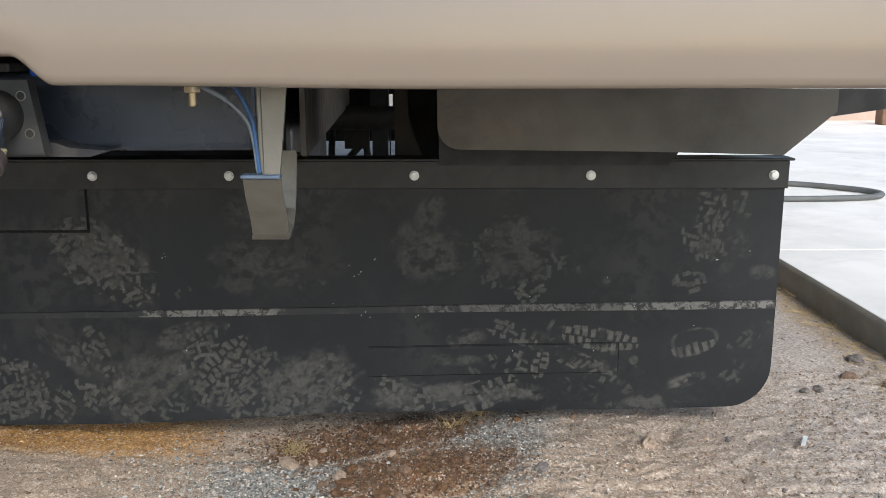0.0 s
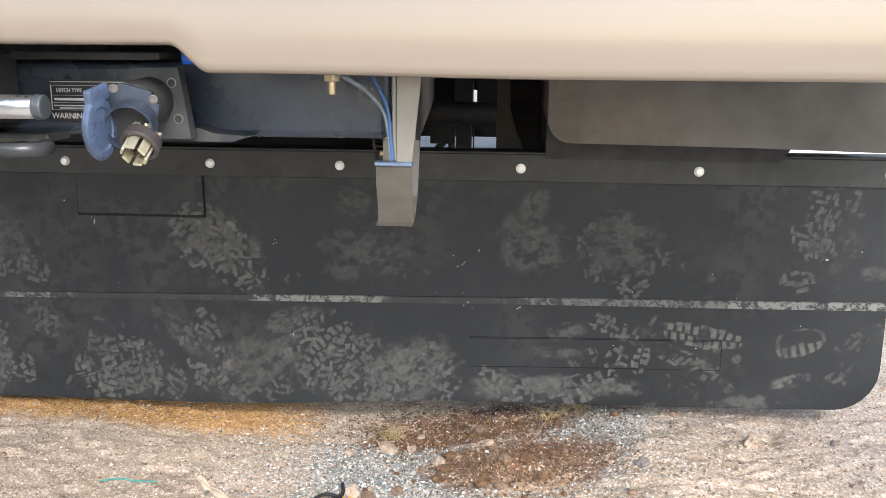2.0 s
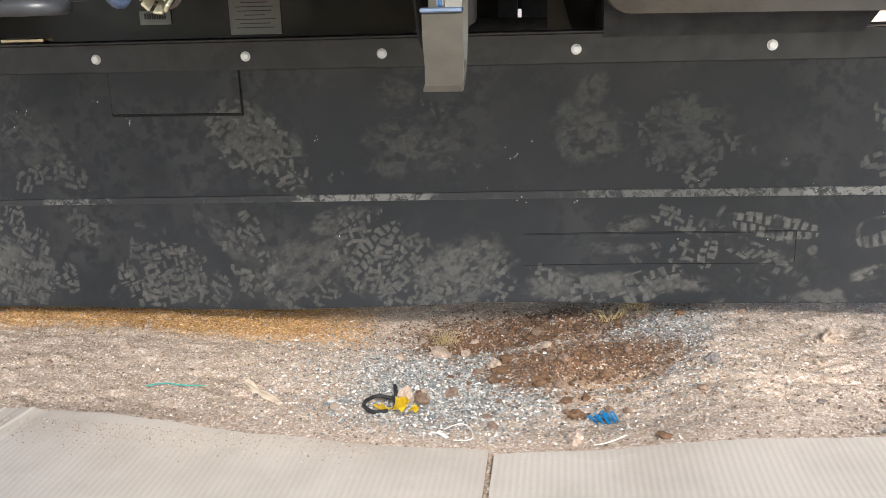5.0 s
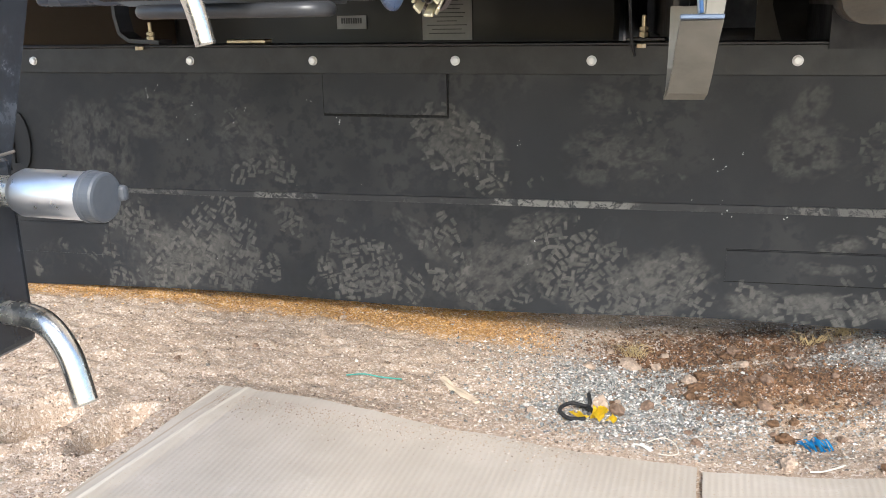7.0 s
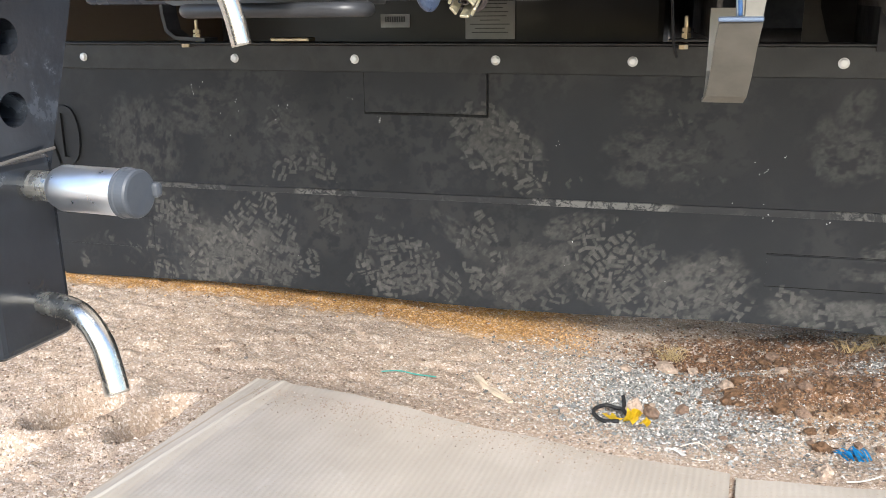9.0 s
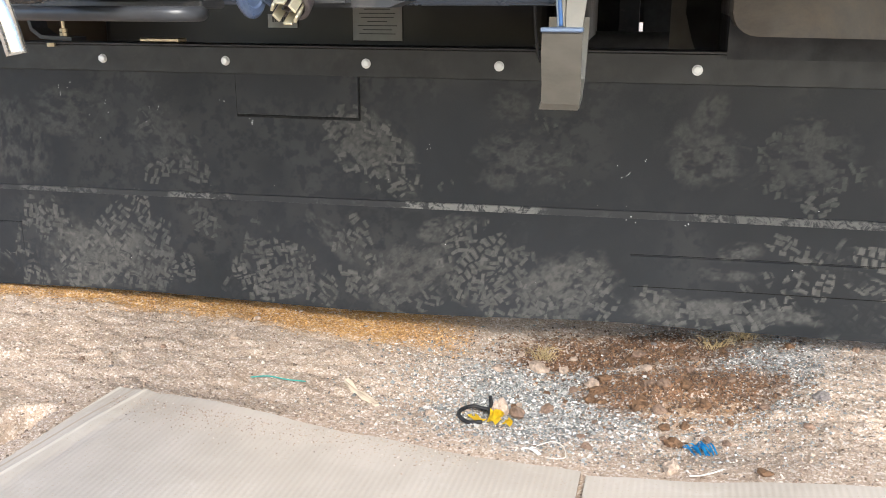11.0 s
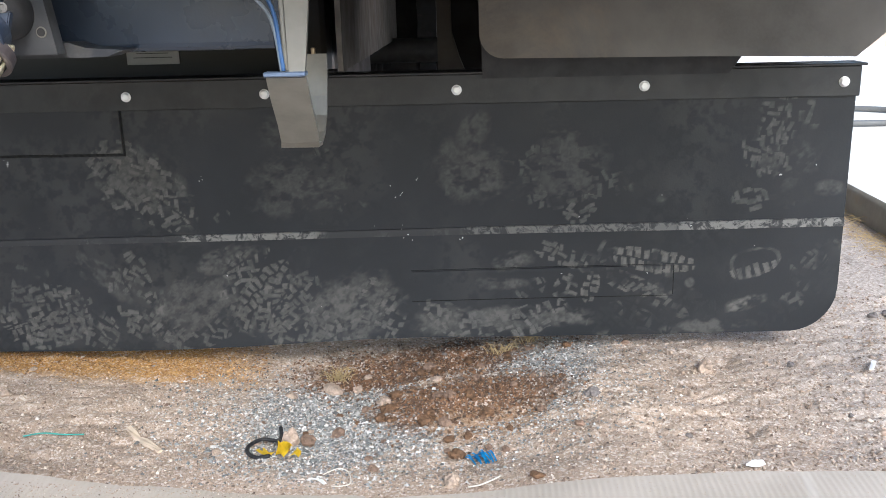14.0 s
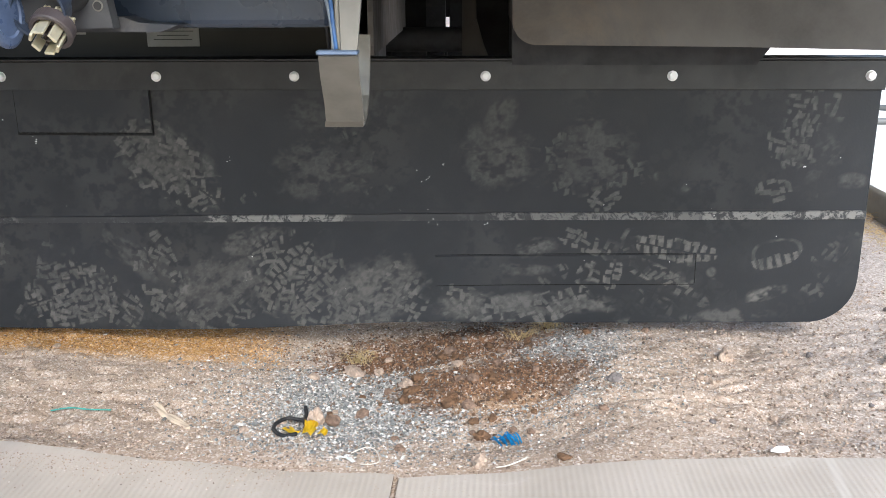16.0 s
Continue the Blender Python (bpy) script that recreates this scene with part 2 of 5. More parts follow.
def soil_material():
    n = Nodes("gravelly_sand")
    x, y, z = n.axes()
    warp = n.math("MULTIPLY", n.math("SUBTRACT", n.noise(7, 6, 0.65), 0.5), 3.2)
    tan = n.mix(n.ramp(n.noise(4, 5), 0.35, 0.65), (0.36, 0.265, 0.190), (0.45, 0.345, 0.258))
    tan = n.mix(n.math("MULTIPLY", n.ramp(n.noise(26, 5), 0.45, 0.7), 0.7), tan, (0.41, 0.315, 0.236))
    grey = n.mix(n.ramp(n.noise(120, 3), 0.35, 0.65), (0.15, 0.15, 0.142), (0.36, 0.35, 0.33))
    brown = n.mix(n.ramp(n.noise(70, 5), 0.35, 0.65), (0.050, 0.021, 0.008), (0.20, 0.095, 0.038))
    ochre = n.mix(n.ramp(n.noise(60, 5), 0.35, 0.65), (0.42, 0.20, 0.040), (0.60, 0.325, 0.085))
    pale = n.mix(n.ramp(n.noise(90, 4), 0.35, 0.65), (0.38, 0.322, 0.272), (0.50, 0.43, 0.37))
    c = n.mix(n.ramp(x, 0.55, 1.1), tan, pale)
    c = n.mix(n.spot(-0.03, 1.48, 0.20, 0.24, x, y, warp), c, grey)
    c = n.mix(n.spot(0.30, 1.62, 0.16, 0.14, x, y, warp), c, grey)
    # Orange strip by the flap: warm sunlight put into the soil colour.
    sunlit_band = n.math("MULTIPLY", n.ramp(n.math("ADD", y, n.math("MULTIPLY", warp, 0.03)), 1.56, 1.64), n.ramp(x, -0.15, -0.42))
    sunlit_band = n.math("MULTIPLY", sunlit_band, n.math("MULTIPLY", n.ramp(y, 2.6, 2.1), n.ramp(x, -2.3, -1.8)))
    c = n.mix(sunlit_band, c, ochre)
    c = n.mix(n.spot(0.20, 1.51, 0.20, 0.15, x, y, warp), c, brown)
    c = n.mix(n.spot(0.10, 1.71, 0.27, 0.095, x, y, warp), c, brown)
    c = n.mix(n.spot(0.24, 1.40, 0.10, 0.06, x, y, warp), c, (0.34, 0.22, 0.13))
    grain, inside = n.cells(255)
    fine, fine_inside = n.cells(700)
    c = n.mix(n.math("MULTIPLY", n.ramp(grain, 0.62, 0.95), 0.60), c, n.mix(0.75, c, (0.84, 0.77, 0.69)))
    c = n.mix(n.math("MULTIPLY", n.ramp(grain, 0.30, 0.02), 0.58), c, n.mix(0.55, c, (0.10, 0.07, 0.05)))
    c = n.mix(n.math("MULTIPLY", n.ramp(fine, 0.6, 1.0), 0.35), c, n.mix(0.6, c, (0.78, 0.70, 0.62)))
    c = n.mix(n.math("MULTIPLY", n.ramp(fine, 0.30, 0.02), 0.40), c, n.mix(0.5, c, (0.12, 0.085, 0.06)))
    lumps = n.math("SUBTRACT", n.math("MULTIPLY", n.noise(95, 4), 1.4), n.math("MULTIPLY", n.math("ADD", inside, fine_inside), 0.5))
    n.bump(lumps, 0.48, 0.0042)
    return n.done(c, 0.95)


SOIL = soil_material()


def cardboard_material():
    n = Nodes("brown_cardboard")
    x, y, z = n.axes()
    flute = n.t.nodes.new("ShaderNodeTexWave")
    flute.wave_type, flute.bands_direction = "BANDS", "X"
    n.put(flute.inputs["Vector"], n.co)
    flute.inputs["Scale"].default_value, flute.inputs["Distortion"].default_value = 34.0, 0.25
    c = n.mix(n.ramp(n.noise(5, 5), 0.35, 0.65), (0.39, 0.34, 0.28), (0.46, 0.405, 0.34))
    c = n.mix(n.math("MULTIPLY", flute.outputs["Fac"], n.ramp(x, -0.1, 0.5, 0.07, 0.20)), c, (0.54, 0.485, 0.41))
    c = n.mix(n.math("MULTIPLY", n.ramp(n.noise(9, 8, 0.7, warp=0.8), 0.55, 0.72), 0.4), c, (0.54, 0.50, 0.44))
    c = n.mix(n.math("MULTIPLY", n.ramp(n.noise(300, 2), 0.62, 0.74), 0.5), c, (0.36, 0.27, 0.19))
    across = n.math("ADD", x, n.math("MULTIPLY", n.math("SUBTRACT", y, 1.2), -0.12))
    for at, colour, wide in ((-0.668, (0.64, 0.58, 0.48), 0.007), (-0.690, (0.34, 0.28, 0.21), 0.003), (-0.716, (0.58, 0.52, 0.43), 0.006), (0.70, (0.50, 0.455, 0.39), 0.010)):
        line = n.ramp(n.math("ABSOLUTE", n.math("ADD", n.math("SUBTRACT", across, at), n.math("MULTIPLY", n.math("SUBTRACT", n.noise(6), 0.5), 0.006))), wide, wide * 0.3)
        c = n.mix(n.math("MULTIPLY", line, 0.8), c, colour)
    n.bump(n.math("ADD", n.math("MULTIPLY", flute.outputs["Fac"], 0.6), n.math("MULTIPLY", n.noise(200, 3), 0.3)), 0.35, 0.002)
    return n.done(c, 0.88)


CARD = cardboard_material()
CARD_EDGE = surface("cardboard_edge", (0.20, 0.14, 0.09), 0.95, 0, 0.3, 120, 0.4, 500)

# Dust on the flap: x, z, length, height, turn, strength and kind of each boot mark.
PRINTS = [
    (-1.27, 0.385, 0.20, 0.22, 80, 0.30, "film"), (-1.10, 0.45, 0.22, 0.12, 0, 0.22, "film"), (-1.34, 0.40, 0.16, 0.10, 78, 0.32, "lug"),
    (-1.215, 0.150, 0.24, 0.13, 82, 0.72, "lug"), (-1.165, 0.150, 0.22, 0.10, 105, 0.80, "lug"), (-1.020, 0.175, 0.26, 0.11, 50, 0.95, "lug"),
    (-1.090, 0.120, 0.17, 0.11, 20, 0.90, "lug"), (-0.935, 0.150, 0.18, 0.12, 62, 0.70, "lug"), (-0.900, 0.110, 0.15, 0.09, 10, 0.60, "lug"), (-1.0, 0.10, 0.22, 0.08, -8, 0.62, "lug"),
    (-1.44, 0.105, 0.14, 0.07, 30, 0.55, "lug"), (-1.33, 0.095, 0.10, 0.06, -40, 0.55, "lug"), (-1.06, 0.14, 0.30, 0.16, 0, 0.50, "film"),
    (-0.885, 0.392, 0.18, 0.11, -58, 0.40, "lug"), (-0.862, 0.345, 0.15, 0.05, 22, 0.72, "lug"), (-0.800, 0.330, 0.09, 0.045, -15, 0.66, "lug"),
    (-0.800, 0.228, 0.10, 0.06, -35, 0.52, "lug"), (-0.87, 0.40, 0.20, 0.14, -30, 0.22, "film"),
    (-0.410, 0.390, 0.225, 0.125, -38, 0.95, "lug"), (-0.450, 0.405, 0.17, 0.05, -42, 0.60, "comb"), (-0.415, 0.400, 0.20, 0.12, -30, 0.50, "film"), (-0.265, 0.333, 0.035, 0.02, 30, 0.6, "lug"),
    (-0.080, 0.400, 0.17, 0.12, -82, 0.36, "lug"), (-0.010, 0.370, 0.13, 0.07, 52, 0.40, "lug"), (-0.10, 0.39, 0.22, 0.12, 10, 0.28, "film"), (-0.14, 0.49, 0.10, 0.07, 0, 0.18, "film"),
    (-0.250, 0.232, 0.165, 0.085, 38, 0.85, "lug"), (-0.262, 0.248, 0.12, 0.05, 20, 0.50, "film"), (-0.200, 0.190, 0.14, 0.05, 45, 0.70, "comb"), (-0.120, 0.230, 0.09, 0.05, 80, 0.50, "lug"),
    (-0.165, 0.160, 0.13, 0.085, 62, 0.85, "lug"), (-0.235, 0.125, 0.12, 0.07, -20, 0.60, "lug"), (-0.115, 0.175, 0.11, 0.06, 66, 0.66, "lug"),
    (-0.020, 0.140, 0.20, 0.15, 34, 0.60, "film"), (-0.030, 0.125, 0.20, 0.11, 40, 0.80, "lug"), (0.030, 0.130, 0.13, 0.10, 58, 0.74, "lug"), (-0.120, 0.100, 0.14, 0.07, 10, 0.70, "lug"),
    (-0.640, 0.130, 0.19, 0.13, 12, 0.82, "lug"), (-0.620, 0.105, 0.15, 0.07, 14, 0.80, "lug"), (-0.560, 0.115, 0.14, 0.09, -38, 0.66, "lug"), (-0.665, 0.205, 0.11, 0.07, 70, 0.46, "lug"),
    (-0.500, 0.205, 0.18, 0.06, -42, 0.25, "film"), (-0.455, 0.160, 0.15, 0.085, -64, 0.74, "lug"), (-0.440, 0.235, 0.08, 0.03, -55, 0.62, "lug"), (-0.405, 0.140, 0.10, 0.025, 85, 0.80, "film"),
    (-0.345, 0.140, 0.18, 0.10, 40, 0.46, "lug"), (-0.330, 0.160, 0.18, 0.12, 30, 0.34, "film"), (-0.430, 0.095, 0.13, 0.05, -30, 0.62, "lug"), (-0.320, 0.095, 0.15, 0.06, 15, 0.56, "lug"), (-0.72, 0.11, 0.11, 0.07, 50, 0.50, "lug"),
    (0.215, 0.410, 0.14, 0.12, 5, 0.36, "film"), (0.215, 0.378, 0.12, 0.035, 0, 0.40, "lug"), (0.300, 0.392, 0.12, 0.07, -35, 0.42, "lug"), (0.385, 0.405, 0.15, 0.12, 10, 0.38, "lug"), (0.40, 0.42, 0.16, 0.14, 0, 0.28, "film"), (0.470, 0.385, 0.08, 0.05, 10, 0.40, "lug"), (0.22, 0.49, 0.10, 0.06, 60, 0.22, "film"),
    (0.551, 0.395, 0.080, 0.11, 70, 0.44, "paw"), (0.423, 0.338, 0.070, 0.045, 35, 0.78, "lug"),
    (0.770, 0.475, 0.16, 0.125, -98, 0.74, "lug"), (0.772, 0.470, 0.13, 0.030, -98, 0.66, "comb"), (0.730, 0.352, 0.07, 0.045, 10, 0.66, "lug"), (0.790, 0.350, 0.06, 0.03, -20, 0.40, "lug"), (0.875, 0.372, 0.06, 0.03, 0, 0.42, "film"), (0.80, 0.42, 0.10, 0.09, 40, 0.20, "film"),
    (0.385, 0.248, 0.105, 0.038, -22, 0.95, "lug"), (0.455, 0.243, 0.080, 0.055, 40, 0.62, "lug"), (0.560, 0.236, 0.150, 0.050, -7, 1.0, "comb"), (0.295, 0.236, 0.09, 0.04, 15, 0.52, "film"), (0.330, 0.182, 0.06, 0.04, 40, 0.60, "lug"),
    (0.395, 0.185, 0.055, 0.045, 90, 0.80, "lug"), (0.440, 0.182, 0.060, 0.035, -100, 0.85, "comb"), (0.520, 0.190, 0.130, 0.036, -22, 0.95, "lug"), (0.270, 0.192, 0.11, 0.03, 0, 0.40, "film"),
    (0.605, 0.180, 0.085, 0.085, 30, 0.48, "paw"), (0.560, 0.130, 0.17, 0.09, -25, 0.50, "lug"), (0.625, 0.120, 0.12, 0.08, 45, 0.42, "lug"), (0.470, 0.120, 0.08, 0.05, 50, 0.40, "lug"),
    (0.748, 0.232, 0.095, 0.055, 16, 0.85, "sole"), (0.860, 0.215, 0.09, 0.08, 60, 0.34, "lug"), (0.878, 0.260, 0.05, 0.03, 0, 0.50, "lug"),
    (0.270, 0.118, 0.36, 0.055, 2, 0.62, "film"), (0.150, 0.118, 0.10, 0.05, 30, 0.70, "film"), (0.320, 0.115, 0.20, 0.06, 20, 0.80, "lug"), (0.180, 0.110, 0.15, 0.06, -30, 0.80, "lug"),
    (0.735, 0.150, 0.085, 0.030, 18, 1.0, "film"), (0.800, 0.135, 0.10, 0.05, 40, 0.32, "lug"), (0.68, 0.105, 0.16, 0.03, 4, 0.40, "film"),
]
DUST_X, DUST_Z, DUST_STEP = -1.72, 0.02, 0.001


def value_noise(u, v, scale, seed):
    """Smooth noise from 0 to 1 on arrays of places."""
    table = np.random.RandomState(seed).rand(64, 64)
    u, v = u * scale + 1000.0, v * scale + 1000.0
    i, j = np.floor(u).astype(int), np.floor(v).astype(int)
    f, g = u - i, v - j
    f, g = f * f * (3 - 2 * f), g * g * (3 - 2 * g)
    i, j, k, l = i % 64, j % 64, (i + 1) % 64, (j + 1) % 64
    return (table[i, j] * (1 - f) + table[k, j] * f) * (1 - g) + (table[i, l] * (1 - f) + table[k, l] * f) * g


def fractal(u, v, scale, seed):
    return 0.5 * value_noise(u, v, scale, seed) + 0.3 * value_noise(u, v, scale * 2.2, seed + 1) + 0.2 * value_noise(u, v, scale * 4.7, seed + 2)


def smooth_ramp(a, lo, hi):
    t = np.clip((a - lo) / (hi - lo), 0.0, 1.0)
    return t * t * (3 - 2 * t)


def tread(u, v, w, h, kind, seed):
    """How much dust the lugs of a sole of length w and width h leave at (u, v) from its middle."""
    round_edge = (2 * np.abs(u) / w) ** 2.4 + (2 * np.abs(v) / (h * (1.0 - 0.35 * u / w))) ** 2.4
    if kind == "film":
        return smooth_ramp(1.3 - round_edge + 1.6 * (fractal(u, v, 30, seed) - 0.5), 0.0, 1.2) * smooth_ramp(fractal(u * 0.6, v, 70, seed + 9), 0.28, 0.62)
    if kind == "paw":
        out = np.zeros_like(u)
        for a, b, r in ((-0.10, 0.0, 0.20), (0.22, 0.26, 0.13), (0.30, 0.0, 0.12), (0.22, -0.28, 0.13), (-0.35, 0.22, 0.14), (-0.32, -0.24, 0.16), (0.02, 0.42, 0.11)):
            out = np.maximum(out, smooth_ramp(1.25 - np.hypot(u - a * w, v - b * h) / (r * w), 0.0, 0.5))
        return out
    inside = smooth_ramp(1.12 - round_edge + 0.5 * (value_noise(u, v, 70, seed) - 0.5), 0.0, 0.12)
    # lugs wobble a little, as a flexing sole leaves them
    p = u + 0.007 * (value_noise(u, v, 40, seed + 3) - 0.5)
    q = v + 0.007 * (value_noise(u, v, 45, seed + 4) - 0.5)
    if kind == "sole":
        rim = smooth_ramp(0.22 - np.abs(round_edge - 0.85), 0.0, 0.08)
        teeth = smooth_ramp(np.abs((p / 0.016) % 1.0 - 0.5), 0.16, 0.26) * (q < -0.004) * inside
        return np.maximum(rim * (0.15 + 0.5 * value_noise(u, v, 60, seed + 8)), teeth)
    if kind == "comb":
        pitch = 0.0165
        row = np.floor(p / pitch + 0.5 * (q > 0))
        along = (p / pitch + 0.5 * (q > 0)) % 1.0
        pick = np.abs(np.sin(row * 12.9898 + (q > 0) * 4.1 + seed * 3.7) * 43758.5453) % 1.0
        tooth = smooth_ramp(along, 0.30, 0.40) * smooth_ramp(1.0 - along, 0.0, 0.08)
        reach = h * (0.34 + 0.20 * pick)
        hook = (np.abs(q) > reach * 0.62) * (pick > 0.45)
        tooth = np.maximum(tooth * smooth_ramp(reach - np.abs(q), 0.0, 0.002), hook * smooth_ramp(reach - np.abs(q), 0.0, 0.002) * smooth_ramp(along, 0.10, 0.16))
        spine = smooth_ramp(np.abs(q), 0.0012, 0.0026)
        return inside * tooth * spine
    bars = tread_bars(p, q, w, h, seed)
    if h > 0.07:
        bars *= smooth_ramp(np.abs(q + 0.004 * np.sin(40 * p)), 0.0012, 0.0028)
    return inside * bars


def tread_bars(u, v, w, h, seed):
    """Short bars lying along and across the sole, which meet in hooks, crosses and steps."""
    rng = np.random.RandomState(seed + 300)
    out = np.zeros_like(u)
    pitch = 0.0165
    for i in range(-int(w / pitch / 2) - 1, int(w / pitch / 2) + 2):
        for j in range(-int(h / pitch / 2) - 1, int(h / pitch / 2) + 2):
            cu, cv, skip, tone = (i + rng.uniform(-0.3, 0.3)) * pitch, (j + rng.uniform(-0.3, 0.3)) * pitch, rng.rand(), rng.uniform(0.6, 1.0)
            a, b = (rng.uniform(0.0065, 0.0125), rng.uniform(0.0032, 0.0056))
            t = rng.normal(0, 0.14) + (0.5 * math.pi if (i + j + (rng.rand() < 0.25)) % 2 else 0.0) + (0.45 if cv > 0 else -0.45) * (seed % 2)
            if skip < 0.14 or (2 * cu / w) ** 2 + (2 * cv / h) ** 2 > 1.5:
                continue
            near = np.nonzero((np.abs(u - cu) < 0.015) & (np.abs(v - cv) < 0.015))
            du, dv = u[near] - cu, v[near] - cv
            c, d = math.cos(t), math.sin(t)
            bar = smooth_ramp(a - np.abs(c * du + d * dv), -0.0006, 0.0010) * smooth_ramp(b - np.abs(c * dv - d * du), -0.0006, 0.0010)
            out[near] = np.maximum(out[near], bar * tone)
    return out


def dust_map():
    """Old boot marks laid over one another: each new sole lifts some of the dust that was there."""
    xs, zs = DUST_X + DUST_STEP * np.arange(2660), DUST_Z + DUST_STEP * np.arange(560)
    x, z = np.meshgrid(xs, zs, indexing="ij")
    dust = 0.16 * smooth_ramp(fractal(x, z, 5, 90), 0.42, 0.75) * smooth_ramp(fractal(x, z, 60, 95), 0.3, 0.6)
    for k, (cx, cz, w, h, turn, strength, kind) in enumerate(PRINTS):
        r = 0.62 * math.hypot(w, h) + 0.01
        i0, i1 = np.searchsorted(xs, (cx - r, cx + r))
        j0, j1 = np.searchsorted(zs, (cz - r, cz + r))
        a, b = x[i0:i1, j0:j1] - cx, z[i0:i1, j0:j1] - cz
        c, s = math.cos(radians(turn)), math.sin(radians(turn))
        u, v = c * a + s * b, -s * a + c * b
        worn = smooth_ramp(fractal(u, v, 17, 11 * k + 5), 0.60 - 0.36 * strength, 0.70 - 0.30 * strength)
        grain = 0.62 + 0.38 * smooth_ramp(fractal(u, v, 150, 13 * k + 2), 0.35, 0.62)
        mark = tread(u, v, w, h, kind, k + 1) * grain * (0.15 + 0.75 * strength)
        if kind != "film":
            mark *= 0.12 + 0.88 * worn
            reach = smooth_ramp(1.0 - (2 * np.abs(u) / w) ** 2.4 - (2 * np.abs(v) / h) ** 2.4, 0.0, 0.4)
            dust[i0:i1, j0:j1] *= 1.0 - 0.45 * reach * worn * strength
        dust[i0:i1, j0:j1] = np.maximum(dust[i0:i1, j0:j1], mark)
    return dust


DUST_MAP = dust_map()


def lay_dust(me):
    """Gives every corner of a rubber mesh the dust that lies there."""
    co = np.empty(len(me.vertices) * 3)
    me.vertices.foreach_get("co", co)
    i = np.clip(((co[0::3] - DUST_X) / DUST_STEP).astype(int), 0, DUST_MAP.shape[0] - 1)
    j = np.clip(((co[2::3] - DUST_Z) / DUST_STEP).astype(int), 0, DUST_MAP.shape[1] - 1)
    me.attributes.new("dust", "FLOAT", "POINT").data.foreach_set("value", DUST_MAP[i, j])


def rubber_material():
    n = Nodes("dusty_black_rubber")
    # Neutral black rubber tinted slightly blue for the sky it reflects.
    c = n.mix(n.ramp(n.noise(3, 4), 0.35, 0.65), (0.0135, 0.0152, 0.0178), (0.0195, 0.0213, 0.0246))
    lying = n.t.nodes.new("ShaderNodeAttribute")
    lying.attribute_name = "dust"
    haze = n.math("MULTIPLY", n.ramp(n.noise(6, 6, 0.65, warp=0.4), 0.50, 0.75), 0.06)
    film = n.math("MAXIMUM", haze, n.math("MULTIPLY", lying.outputs["Fac"], 0.84))
    c = n.mix(film, c, n.mix(n.noise(4, 3), (0.165, 0.163, 0.152), (0.158, 0.148, 0.126)))
    n.bump(n.math("ADD", n.noise(240, 3), n.math("MULTIPLY", n.noise(30, 4), 0.8)), 0.10, 0.002)
    n.bsdf.inputs["Specular IOR Level"].default_value = 0.36
    return n.done(c, n.math("ADD", n.math("MULTIPLY", film, 0.5), n.ramp(n.noise(9), 0.3, 0.7, 0.44, 0.58)))


RUBBER = rubber_material()


def strip_material():
    n = Nodes("scuffed_rubber_strip")
    x, y, z = n.axes()
    film = n.math("MULTIPLY", n.ramp(n.noise(14, 6), 0.5, 0.7), 0.25)
    for a, b, k in ((-0.352, -0.075, 0.95), (-0.875, -0.735, 0.75), (0.20, 0.62, 0.55), (0.60, 0.92, 1.0), (-1.25, -1.05, 0.35)):
        inside = n.math("MULTIPLY", n.ramp(x, a - 0.01, a + 0.01), n.ramp(x, b + 0.02, b - 0.02))
        film = n.math("MAXIMUM", film, n.math("MULTIPLY", inside, k))
    film = n.math("MULTIPLY", film, n.ramp(n.noise(48, 5, 0.7, warp=0.8), 0.43, 0.56))
    c = n.mix(film, (0.028, 0.029, 0.031), (0.20, 0.195, 0.18))
    n.bump(n.noise(200, 3), 0.1, 0.001)
    return n.done(c, 0.6)


STRIP_RUBBER = strip_material()


# ---- building helpers ----
def part(name, bm, material, parent=None, label="", smooth=False):
    me = bpy.data.meshes.new(name)
    bm.normal_update()
    bm.to_mesh(me)
    bm.free()
    me.materials.append(material)
    if smooth:
        me.shade_smooth()
    ob = new(name, me)
    if parent:
        ob.parent = parent
        ob.matrix_parent_inverse = Matrix.Translation(-parent.location) if parent.type == "EMPTY" else Matrix()
    if label:
        ob["label"] = label
    return ob


def thing(name, at, label, category, group="", kind=""):
    ob = new(name)
    ob.location = at
    ob.empty_display_size = 0.05
    return tagged(ob, label, category, group, kind)


def box(bm, x0, x1, y0, y1, z0, z1, bevel=0.0, seg=2, m=None):
    r = bmesh.ops.create_cube(bm, size=1.0, matrix=(m or Matrix()) @ Matrix.Translation(((x0 + x1) / 2, (y0 + y1) / 2, (z0 + z1) / 2)) @ Matrix.Diagonal((x1 - x0, y1 - y0, z1 - z0, 1)))
    if bevel:
        edges = list({e for v in r["verts"] for e in v.link_edges})
        bmesh.ops.bevel(bm, geom=edges, offset=bevel, segments=seg, affect="EDGES", profile=0.5)
    return bm


def lathe(bm, p0, p1, profile, n=32):
    """Turns a profile of (distance from p0 along the axis, radius) about the line from p0 to p1."""
    p0, p1 = Vector(p0), Vector(p1)
    w = (p1 - p0).normalized()
    u = w.orthogonal().normalized()
    v = w.cross(u)
    rings = []
    for d, r in profile:
        rings.append([bm.verts.new(p0 + w * d + (u * math.cos(2 * math.pi * k / n) + v * math.sin(2 * math.pi * k / n)) * max(r, 1e-5)) for k in range(n)])
    for a, b in zip(rings, rings[1:]):
        for k in range(n):
            bm.faces.new((a[k], a[(k + 1) % n], b[(k + 1) % n], b[k]))
    bm.faces.new(rings[0][::-1])
    bm.faces.new(rings[-1])
    return bm


